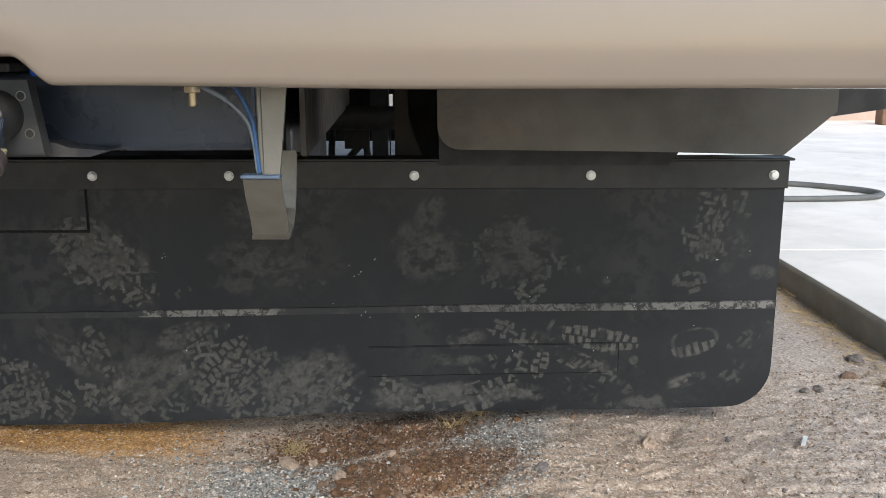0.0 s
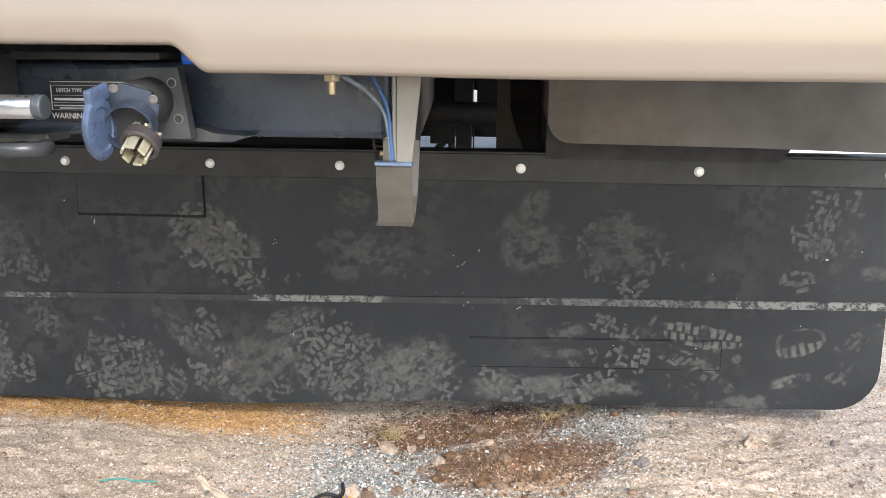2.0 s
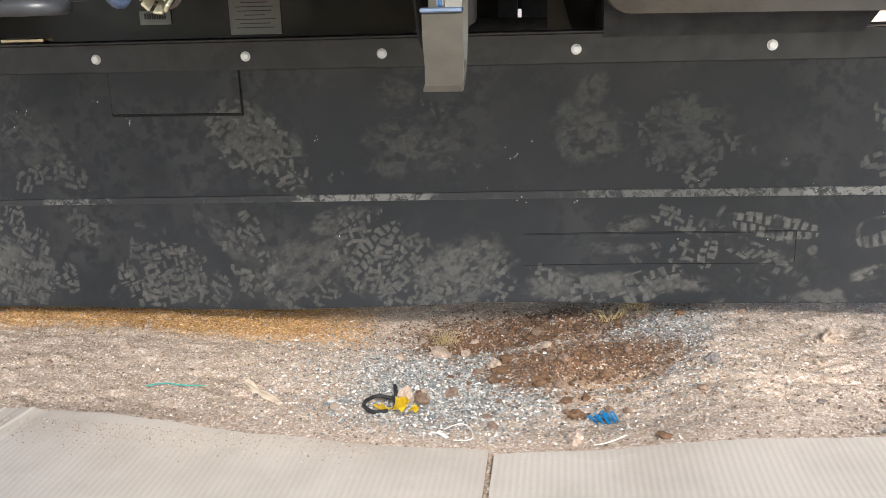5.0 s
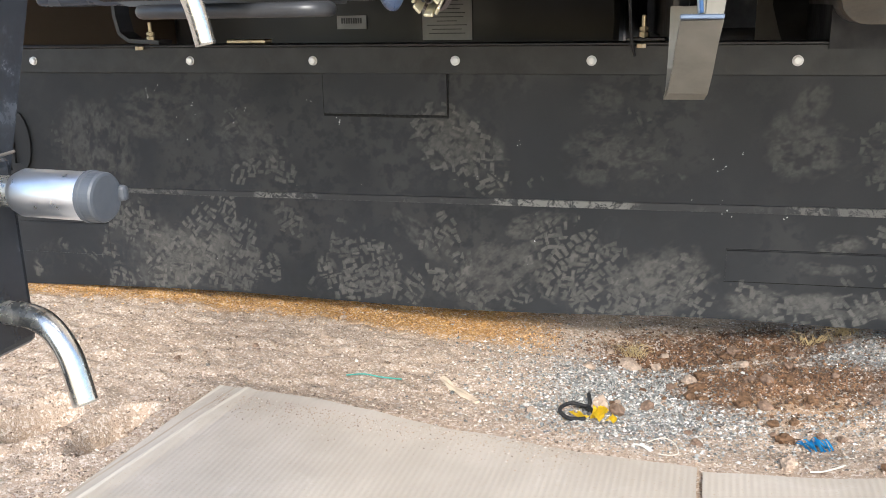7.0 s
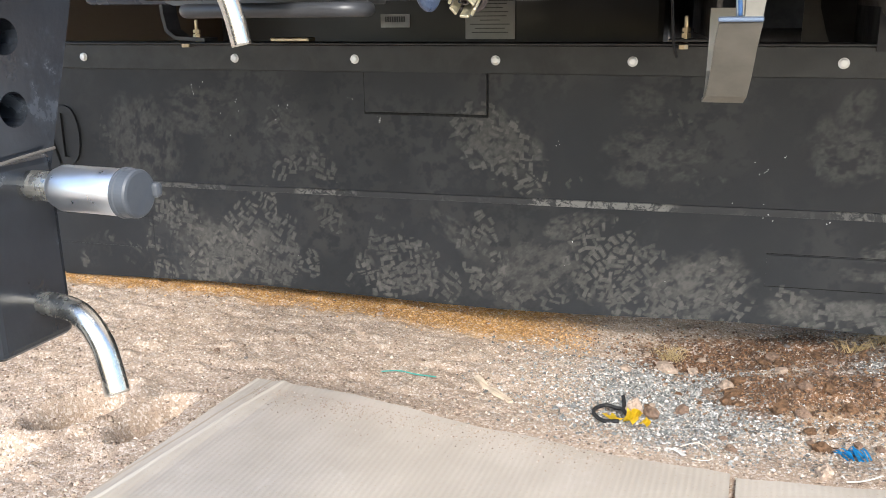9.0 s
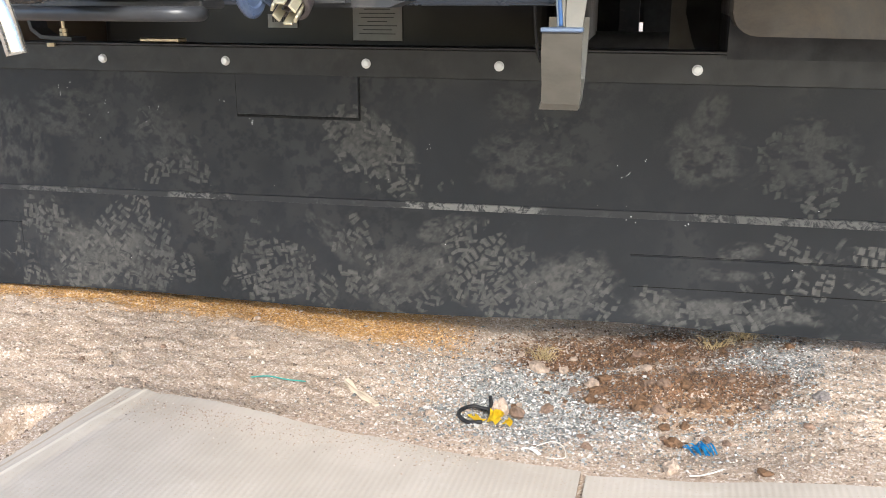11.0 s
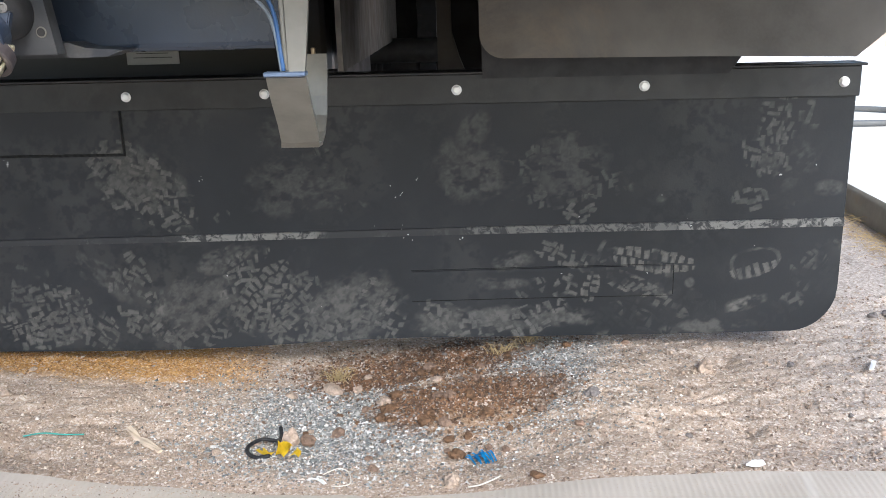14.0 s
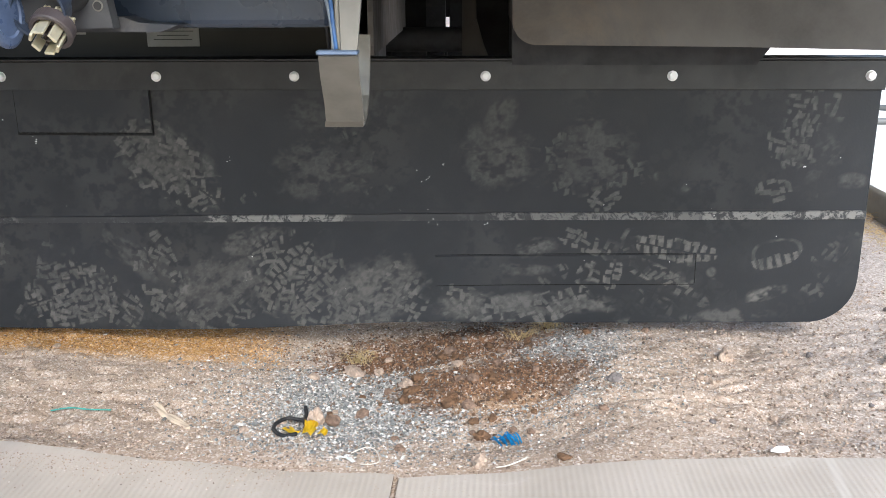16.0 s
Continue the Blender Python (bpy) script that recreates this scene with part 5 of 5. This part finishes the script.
def raised(x0, x1, low, high, thick, across=1):
    """A moulded panel standing proud of the rubber between two sloping lines."""
    bm = bmesh.new()
    n = max(2, int((x1 - x0) / (0.002 if across > 1 else 0.02)))
    rows = []
    for k in range(n + 1):
        x = x0 + (x1 - x0) * k / n
        a, b = low(x), high(x)
        prof = [(a, -0.001), (a + 0.0012, thick)] + [(a + (b - a) * j / across, thick) for j in range(1, across)] + [(b - 0.0012, thick), (b, -0.001)]
        rows.append([bm.verts.new((x, flap_front(x, z) - d, z)) for z, d in prof])
    for a, b in zip(rows, rows[1:]):
        for j in range(len(a) - 1):
            bm.faces.new((a[j], b[j], b[j + 1], a[j + 1]))
    bm.faces.new(rows[0])
    bm.faces.new(rows[-1][::-1])
    return bm


part("moulded_strip", raised(FL + 0.002, FR - 0.0005, lambda x: 0.2875 + 0.0135 * x, lambda x: 0.3030 + 0.0160 * x, 0.0035), STRIP_RUBBER, flap, "raised strip with dust on its face")
# Raised near-black strips stand in for shade along the panels' edges.
SHADE_LINE = surface("shade_black_rubber", (0.006, 0.006, 0.006), 0.9, 0, 0.2, 60, 0.1, 200)
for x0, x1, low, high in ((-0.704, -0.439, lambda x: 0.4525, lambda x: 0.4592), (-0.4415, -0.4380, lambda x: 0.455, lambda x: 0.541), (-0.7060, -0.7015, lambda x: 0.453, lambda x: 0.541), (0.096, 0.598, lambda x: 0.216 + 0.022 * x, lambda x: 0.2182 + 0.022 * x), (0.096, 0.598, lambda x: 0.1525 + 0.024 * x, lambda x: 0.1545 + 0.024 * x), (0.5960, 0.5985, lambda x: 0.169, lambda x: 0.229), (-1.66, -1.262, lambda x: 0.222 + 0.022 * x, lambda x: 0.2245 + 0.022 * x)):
    part("moulded_groove", raised(x0, x1, low, high, 0.0012), SHADE_LINE, flap)
for x0, x1, low, high, thick, rows, note in ((-0.702, -0.441, lambda x: 0.4590, lambda x: 0.545, 0.0060, 40, "raised blank rectangle"), (0.098, 0.596, lambda x: 0.1545 + 0.024 * x, lambda x: 0.216 + 0.022 * x, 0.0030, 32, "low raised blank rectangle"), (-1.66, -1.265, lambda x: 0.150 + 0.024 * x, lambda x: 0.222 + 0.022 * x, 0.0012, 32, "low raised blank rectangle")):
    lay_dust(part("moulded_panel", raised(x0, x1, low, high, thick, rows), RUBBER, flap, note).data)
lettering("RD", (-1.572, FLAP_Y - 0.001, 0.312), 0.205, 0.004, RUBBER, flap, "raised_letter", 0.46)

angle = bmesh.new()
box(angle, FL - 0.004, FR + 0.004, 1.6385, 1.6435, 0.5395, 0.5925, 0.0012, 1)
part("clamp_bar", angle, CLAMP_STEEL, flap, "black steel clamping bar")
part("clamp_flange", box(bmesh.new(), FL - 0.012, FR + 0.012, 1.634, 1.70, 0.5930, 0.5975, 0.0012, 1), CLAMP_STEEL, flap)
bolt = bmesh.new()
lathe(bolt, (0, 0, 0), (0, -1, 0), [(0, 0.0094), (0.0008, 0.0094), (0.0010, 0.0088)], 28)
lathe(bolt, (0, -0.0010, 0), (0, -1, 0), [(0, 0.0084), (0.0040, 0.0084), (0.0054, 0.0066), (0.0058, 0.0030)], 6)
first = part("bolt", bolt, ZINC, flap, "bright zinc hex bolt")
first.location = (0.193, 1.6383, 0.565)
for x in (-1.68, -1.405, -1.004, -0.721, -0.422, -0.161, 0.530, 0.879):
    o = first.copy()
    scene.collection.objects.link(o)
    o.location = (x, 1.6383, 0.565)
    o.rotation_euler = (0, 1.7 * x, 0)


def paint_specks():
    """Small white flecks and scratches."""
    rng = random.Random(21)
    bm = bmesh.new()
    spots = [(-0.672, 0.446, 0.006, 5), (-1.109, 0.506, 0.010, 5), (0.084, 0.296, 0.008, 6), (-0.735, 0.490, 0.004, 2), (0.085, 0.375, 0.010, 5), (0.115, 0.400, 0.004, 2), (-0.30, 0.405, 0.006, 3), (0.79, 0.40, 0.006, 3), (-0.90, 0.46, 0.01, 4), (-1.0, 0.47, 0.01, 3), (0.20, 0.29, 0.006, 2), (0.62, 0.315, 0.004, 2)]
    spots += [(rng.uniform(-1.4, 0.85), rng.uniform(0.12, 0.52), 0.001, 1) for _ in range(20)]
    for px, pz, r, n in spots:
        for _ in range(n):
            a, b, q = px + rng.gauss(0, r), pz + rng.gauss(0, r), rng.uniform(0.0004, 0.0011)
            t, l = rng.uniform(0, 3.14), rng.uniform(1.0, 2.6)
            vs = [(a + q * l * math.cos(t), b + q * l * math.sin(t)), (a - q * math.sin(t), b + q * math.cos(t)), (a - q * l * math.cos(t), b - q * l * math.sin(t)), (a + q * math.sin(t), b - q * math.cos(t))]
            bm.faces.new([bm.verts.new((u, flap_front(u, v) - 0.0047, v)) for u, v in vs])
    bmesh.ops.recalc_face_normals(bm, faces=bm.faces[:])
    tagged(part("paint_speck", bm, LABEL_PRINT, flap, "tiny white flecks and scratches"), kind="stuff")


paint_specks()


def flap_mount(x, bent):
    ob = thing("flap_mount", (x, 1.68, 0.60), "bent black steel hanger with yellow zinc bolt above the flap", "bracket", group="flap hangers")
    if bent:
        path = [(x - 0.075, 0.80), (x - 0.076, 0.66), (x - 0.068, 0.622), (x - 0.045, 0.606), (x + 0.03, 0.602)]
        bm = bmesh.new()
        for (x0, z0), (x1, z1) in zip(path, path[1:]):
            d = Vector((x1 - x0, 0, z1 - z0)).normalized() * 0.004
            slab(bm, [(x0 + d.z, 1.655, z0 - d.x), (x1 + d.z, 1.655, z1 - d.x), (x1 - d.z, 1.655, z1 + d.x), (x0 - d.z, 1.655, z0 + d.x)], (0, 0.05, 0))
        part("bent_strap", bm, BLACK_STEEL, ob)
    else:
        part("bent_strap", box(bmesh.new(), x - 0.03, x + 0.04, 1.66, 1.70, 0.5985, 0.604, 0.001, 1), BLACK_STEEL, ob)
    part("bolt_shaft", rod(bmesh.new(), (x, 1.672, 0.59), (x, 1.672, 0.645), 0.0042), BRASS, ob)
    part("nut", lathe(bmesh.new(), (x, 1.672, 0.606), (x, 1.672, 0.63), [(0, 0.0090), (0.008, 0.0090), (0.009, 0.008)], 6), BRASS, ob)
    part("nut", lathe(bmesh.new(), (x, 1.672, 0.617), (x, 1.672, 0.65), [(0, 0.0085), (0.006, 0.0085), (0.007, 0.007)], 6), BRASS, ob)
    part("bolt_head", lathe(bmesh.new(), (x, 1.628, 0.588), (x, 1.628, 0.60), [(0, 0.0090), (0.007, 0.0090), (0.0075, 0.008)], 6), BRASS, ob)


flap_mount(-1.118, True)
flap_mount(-0.072, False)
foot = thing("flap_mount", (-0.88, 1.68, 0.60), "flat yellow zinc foot plate resting on the flap bar", "bracket", group="flap hangers")
part("foot_plate", box(bmesh.new(), -0.925, -0.835, 1.655, 1.69, 0.5985, 0.607, 0.002, 1), BRASS, foot)

# ---- cardboard on the ground ----


def sheet(name, far, near, label, seed, lift):
    """A corrugated sheet between a far and a near edge, lightly buckled, 5 mm thick."""
    bm = bmesh.new()
    n, m = 150, 40
    tops, lows = [], []
    for j in range(m + 1):
        t = j / m
        a, b = [], []
        for i in range(n + 1):
            s = i / n
            p = far(s).lerp(near(s), t)
            ragged = 0.004 * noise.noise(Vector((s * 12, seed, 3.0))) * (1 - t)
            z = lift(p.x, p.y) + 0.003 * noise.noise(Vector((p.x * 2.6, p.y * 2.6, seed))) + 0.0015 * noise.noise(Vector((p.x * 9, p.y * 9, seed)))
            z += 0.0035 * bell(p.x + 0.665 - 0.12 * (p.y - 1.2), 0.008) - 0.002 * bell(p.x + 0.64 - 0.12 * (p.y - 1.2), 0.01)
            a.append(bm.verts.new((p.x, p.y + ragged, z + 0.0042)))
            b.append(bm.verts.new((p.x, p.y + ragged, z)))
        tops.append(a)
        lows.append(b)
    for j in range(m):
        for i in range(n):
            bm.faces.new((tops[j][i], tops[j + 1][i], tops[j + 1][i + 1], tops[j][i + 1]))
            bm.faces.new((lows[j][i], lows[j][i + 1], lows[j + 1][i + 1], lows[j + 1][i]))
    rims = [(tops[0], lows[0]), (tops[-1][::-1], lows[-1][::-1]), ([r[0] for r in tops][::-1], [r[0] for r in lows][::-1]), ([r[-1] for r in tops], [r[-1] for r in lows])]
    for a, b in rims:
        a, b = [bm.verts.new(v.co) for v in a], [bm.verts.new(v.co) for v in b]
        for k in range(len(a) - 1):
            bm.faces.new((a[k], a[k + 1], b[k + 1], b[k]))
    ob = part(name, bm, CARD)
    ob.data.materials.append(CARD_EDGE)
    for p in ob.data.polygons:
        p.material_index = 1 if abs(p.normal.z) < 0.5 else 0
        p.use_smooth = abs(p.normal.z) >= 0.5
    return tagged(ob, label, "cardboard", group="cardboard sheets")


def far_left(s):
    return Vector((-0.722 + 0.790 * s, 1.195 - 0.022 * step(s, 0.22, 0.55) - 0.024 * step(s, 0.55, 0.85), 0))


def far_right(s):
    return Vector((0.076 + 1.25 * s, 1.140 + 0.008 * step(s, 0.0, 0.06) + 0.012 * step(s, 0.28, 0.45) + 0.012 * s, 0))


sheet("cardboard_sheet", far_left, lambda s: Vector((-0.785 + 0.865 * s, -0.45, 0)), "flattened tan corrugated cardboard dusted with sand", 1.0, card_z)
sheet("cardboard_sheet", far_right, lambda s: Vector((0.090 + 1.20 * s, -0.45, 0)), "flattened tan corrugated cardboard with pale ribbing", 2.0, card_z)


def on_card(rng):
    x, y = -0.70 + 0.62 * rng.rand(), 1.175 - abs(rng.normal(0, 0.035)) - 0.01
    return (x, y) if y > 0.9 and rng.rand() < 0.9 - 0.5 * (x + 0.7) else None


def sand_on_card():
    rng = np.random.RandomState(12)
    verts, faces = [], []
    made = 0
    while made < 2000:
        p = on_card(rng)
        if p is None:
            continue
        x, y = p
        s = 0.0004 + 0.0013 * rng.rand() ** 3
        z = card_z(x, y) + 0.003 * noise.noise(Vector((x * 2.6, y * 2.6, 1.0))) + 0.0050
        b = len(verts)
        verts += [(x + s * a, y + s * c, z + s * d) for a, c, d in ((1, 0, 0), (-1, 0.2, 0), (0, 1, 0), (0.1, -1, 0), (0, 0, 1.0))]
        faces += [(b, b + 2, b + 4), (b + 2, b + 1, b + 4), (b + 1, b + 3, b + 4), (b + 3, b, b + 4)]
        made += 1
    me = bpy.data.meshes.new("sand")
    me.from_pydata(verts, [], faces)
    me.materials.append(GRAIN_TAN)
    tagged(new("sand", me), "spilled sand grains on the cardboard", "sand", kind="stuff")


sand_on_card()


# ---- stones and litter ----
def rock(x, y, size, material, seed, label, flat=0.6):
    ob = part("stone", stone(bmesh.new(), (0, 0, 0), size, seed, flat), material, smooth=False)
    ob.location = (x, y, ground_z(x, y) + size[2] * 0.30)
    ob.rotation_euler = (0, 0, seed * 1.3)
    tagged(ob, label, "stone", group="loose stones")


rock(0.645, 1.555, (0.018, 0.015, 0.013), ROCK_PALE, 1, "smooth pale tan stone half sunk in sand")
rock(-0.070, 1.640, (0.026, 0.016, 0.012), ROCK_PALE, 2, "flat pale sandstone in the gravel dip")
rock(-0.100, 1.388, (0.014, 0.012, 0.025), ROCK_PALE, 3, "upright cream coloured pebble beside the yellow scrap", 1.0)
rock(-0.068, 1.395, (0.015, 0.013, 0.014), ROCK_BROWN, 4, "round dark brown stone")
rock(0.428, 1.446, (0.014, 0.011, 0.010), ROCK_DARK, 5, "dark grey stone on sand")
rock(0.046, 1.545, (0.013, 0.011, 0.009), ROCK_PALE, 6, "small pale pebble on brown soil")
rock(0.170, 1.400, (0.012, 0.010, 0.009), ROCK_BROWN, 7, "brown soil clod on gravel")
rock(0.135, 1.415, (0.014, 0.013, 0.010), ROCK_RUST, 8, "small rusty soil clod")
rock(0.195, 1.300, (0.015, 0.012, 0.010), ROCK_RUST, 9, "crumbling rusty brown clod")
rock(0.060, 1.510, (0.016, 0.012, 0.010), ROCK_RUST, 10, "crumbling orange brown clod")
rock(0.192, 1.192, (0.013, 0.011, 0.011), ROCK_PALE, 11, "angular pale pebble near the cardboard")
rock(-0.660, 1.490, (0.010, 0.008, 0.008), ROCK_PALE, 12, "small cream pebble on sand")
rock(-0.018, 1.640, (0.010, 0.009, 0.008), ROCK_PALE, 13, "small pale pebble in the dip")
rock(-0.145, 1.600, (0.014, 0.010, 0.008), ROCK_PALE, 14, "flat pale pebble in the dip")
rock(0.14, 1.62, (0.012, 0.010, 0.008), ROCK_PALE, 15, "pinkish pebble on the brown stain")
rock(1.255, 2.02, (0.022, 0.016, 0.013), ROCK_DARK, 16, "dark grey stone beside the kerb")
rock(1.20, 1.93, (0.018, 0.014, 0.010), ROCK_BROWN, 17, "dark stone beside the kerb")
rock(1.10, 1.86, (0.014, 0.011, 0.009), ROCK_DARK, 18, "small dark pebble on the gravel")
rock(1.06, 1.84, (0.010, 0.009, 0.008), ROCK_DARK, 19, "small dark pebble on the gravel")
rock(1.27, 1.88, (0.016, 0.013, 0.010), ROCK_BROWN, 20, "brown stone among straw")
rock(-0.20, 1.30, (0.008, 0.007, 0.007), ROCK_PALE, 21, "small white pebble on sand")
rock(-0.155, 1.375, (0.008, 0.007, 0.006), ROCK_PALE, 22, "small cream pebble in gravel")
rock(-1.22, 1.70, (0.012, 0.010, 0.009), ROCK_PALE, 23, "small pale stone under the flap")
rock(0.32, 1.185, (0.010, 0.008, 0.006), ROCK_RUST, 24, "small yellowish clod near the cardboard")
rng = random.Random(3)
for k in range(48):
    x, y = rng.gauss(0.17, 0.11), rng.choice((rng.gauss(1.50, 0.06), rng.gauss(1.69, 0.03), rng.gauss(1.32, 0.03)))
    q = rng.uniform(0.005, 0.013)
    rock(x, y, (q, q * 0.8, q * 0.7), (ROCK_RUST, ROCK_BROWN)[k % 2], 70 + k, "crumbly brown soil clod on the stained ground", 0.5)
for k in range(26):
    x, y = rng.uniform(-0.9, 1.2), rng.uniform(1.25, 1.75)
    q = rng.uniform(0.004, 0.008)
    rock(x, y, (q, q * 0.85, q * 0.7), (ROCK_PALE, ROCK_PALE, ROCK_BROWN, ROCK_DARK)[k % 4], 30 + k, "small loose pebble lying on the sandy ground")


def dry_tuft(x, y, n, seed, label):
    rng = random.Random(seed)
    bm = bmesh.new()
    for k in range(n):
        a, l = rng.uniform(0, 6.28), rng.uniform(0.012, 0.034)
        px, py = x + rng.gauss(0, 0.012), y + rng.gauss(0, 0.006)
        z = ground_z(px, py)
        tube(bm, [(px, py, z), (px + 0.4 * l * math.cos(a), py + 0.4 * l * math.sin(a), z + 0.7 * l), (px + l * math.cos(a), py + l * math.sin(a), z + 0.75 * l)], 0.0007, 4, 0.4)
    tagged(part("dry_grass", bm, STRAW), label, "dry grass")


dry_tuft(-0.068, 1.69, 60, 1, "small yellowed grass tuft in the gravel dip")
dry_tuft(0.27, 1.72, 40, 2, "flattened dry grass tuft beside the flap")
dry_tuft(0.33, 1.74, 40, 3, "rusty dry grass tuft beside the flap")


def on_ground(points, up=0.003):
    return [(x, y, ground_z(x, y) + up + dz) for x, y, dz in points]


strap_thing = thing("strap_scrap", (-0.11, 1.36, 0.0), "torn black strap loop with yellow tag on gravel", "litter")
loop = smooth_line(on_ground([(-0.121, 1.415, 0.016), (-0.116, 1.395, 0.012), (-0.120, 1.383, 0.012), (-0.145, 1.377, 0.010), (-0.158, 1.345, 0.006), (-0.152, 1.312, 0.004), (-0.133, 1.296, 0.003), (-0.110, 1.294, 0.003)]))
part("loop", tube(bmesh.new(), loop, 0.0034, 8), STRAP_BLACK, strap_thing, "black cord loop", smooth=True)
part("loop_tail", tube(bmesh.new(), smooth_line(on_ground([(-0.118, 1.392, 0.008), (-0.112, 1.36, 0.014), (-0.103, 1.335, 0.010)])), 0.0034, 8), STRAP_BLACK, strap_thing, "", smooth=True)


def crumple(points, width, seed):
    """A twisted ribbon of thin film along points."""
    bm = bmesh.new()
    line = smooth_line(points, 5)
    rows = []
    for k, p in enumerate(line):
        a = 1.3 * noise.noise(Vector((k * 0.35, seed, 0))) * 2
        w = width * (0.5 + 0.6 * abs(math.sin(k * 0.55 + seed)))
        d = Vector((math.cos(a) * 0.5, math.sin(a) * 0.3, abs(math.sin(a * 1.3)) + 0.15)).normalized() * w
        rows.append([bm.verts.new(p), bm.verts.new(p + d * 0.5 + Vector((0.002, 0, 0.001))), bm.verts.new(p + d)])
    for a, b in zip(rows, rows[1:]):
        for j in range(2):
            bm.faces.new((a[j], b[j], b[j + 1], a[j + 1]))
    bmesh.ops.solidify(bm, geom=bm.faces[:], thickness=0.0008)
    return bm


part("yellow_tag", crumple(on_ground([(-0.142, 1.322, 0.004), (-0.125, 1.306, 0.006), (-0.108, 1.298, 0.004)]), 0.010, 2), YELLOW, strap_thing, "torn yellow plastic tag")
part("yellow_tag", crumple(on_ground([(-0.106, 1.312, 0.002), (-0.100, 1.304, 0.012), (-0.092, 1.300, 0.006), (-0.088, 1.296, 0.002)]), 0.026, 5), YELLOW, strap_thing, "torn yellow plastic tag")
part("yellow_tag", crumple(on_ground([(-0.082, 1.308, 0.002), (-0.074, 1.311, 0.006), (-0.066, 1.306, 0.002)]), 0.012, 9), YELLOW, strap_thing, "torn yellow plastic tag")
blue = thing("plastic_scrap", (0.24, 1.32, 0.05), "crumpled bright blue woven plastic scrap on gravel", "litter")
rng = random.Random(17)
for k in range(14):
    bx, by = 0.206 + 0.035 * rng.random(), 1.298 - 0.014 * rng.random()
    ex, ey = bx + rng.uniform(0.010, 0.026), by - rng.uniform(0.008, 0.034)
    part("torn_strand", crumple(on_ground([(bx, by, 0.001), ((bx + ex) / 2, (by + ey) / 2 + 0.004, rng.uniform(0.003, 0.013)), (ex, ey, 0.001)]), rng.uniform(0.0012, 0.003), k + 3), BLUE_FILM, blue)
tagged(part("plastic_scrap", crumple(on_ground([(-0.030, 1.198, 0.002), (-0.014, 1.196, 0.004), (0.000, 1.186, 0.002)]), 0.006, 6), PAPER), "pale translucent plastic scrap beside the cardboard", "litter")
tagged(part("plastic_strip", tube(bmesh.new(), smooth_line(on_ground([(-0.553, 1.348, 0.002), (-0.52, 1.353, 0.004), (-0.485, 1.354, 0.002), (-0.447, 1.351, 0.003)])), 0.0014, 6), GREEN_STRIP, smooth=True), "faded green plastic strip on sand", "litter")
tagged(part("string", tube(bmesh.new(), smooth_line(on_ground([(-0.006, 1.214, 0.002), (0.006, 1.224, 0.004), (0.018, 1.227, 0.006), (0.030, 1.221, 0.005), (0.038, 1.204, 0.004), (0.040, 1.186, 0.002), (0.026, 1.180, 0.002), (0.012, 1.182, 0.002)])), 0.0009, 6), STRING, smooth=True), "curled pale string on gravel", "litter")
tagged(part("string", tube(bmesh.new(), smooth_line(on_ground([(0.218, 1.166, 0.003), (0.232, 1.168, 0.003), (0.248, 1.175, 0.004), (0.265, 1.190, 0.003)])), 0.0012, 6), STRING, smooth=True), "short white string near the cardboard", "litter")
chip = slab(bmesh.new(), on_ground([(x + 0.4 * (1.40 - y), y - 0.022, z) for x, y, z in [(-0.384, 1.400, 0.001), (-0.376, 1.402, 0.003), (-0.366, 1.386, 0.003), (-0.359, 1.368, 0.001), (-0.346, 1.358, 0.002), (-0.333, 1.336, 0.001), (-0.322, 1.316, 0.001), (-0.330, 1.312, 0.0), (-0.343, 1.333, 0.002), (-0.352, 1.340, 0.001), (-0.362, 1.360, 0.002), (-0.370, 1.364, 0.0), (-0.377, 1.384, 0.001)]], 0.002), (0.001, 0, 0.004))
tagged(part("wood_chip", chip, DRY_WOOD), "flat bleached wood splinter on sand", "wood chip")
tagged(part("paper_scrap", slab(bmesh.new(), on_ground([(0.620, 1.186, 0.0), (0.631, 1.193, 0.003), (0.645, 1.191, 0.004), (0.647, 1.184, 0.002), (0.633, 1.181, 0.0)], 0.004), (0, 0, 0.003)), PAPER), "small white paper scrap by the cardboard edge", "litter")
tagged(part("paper_scrap", slab(bmesh.new(), on_ground([(0.925, 1.520, 0.001), (0.932, 1.518, 0.001), (0.955, 1.562, 0.002), (0.948, 1.566, 0.002)], 0.004), (0, 0, 0.002)), PAPER), "thin white paper sliver on gravel", "litter")
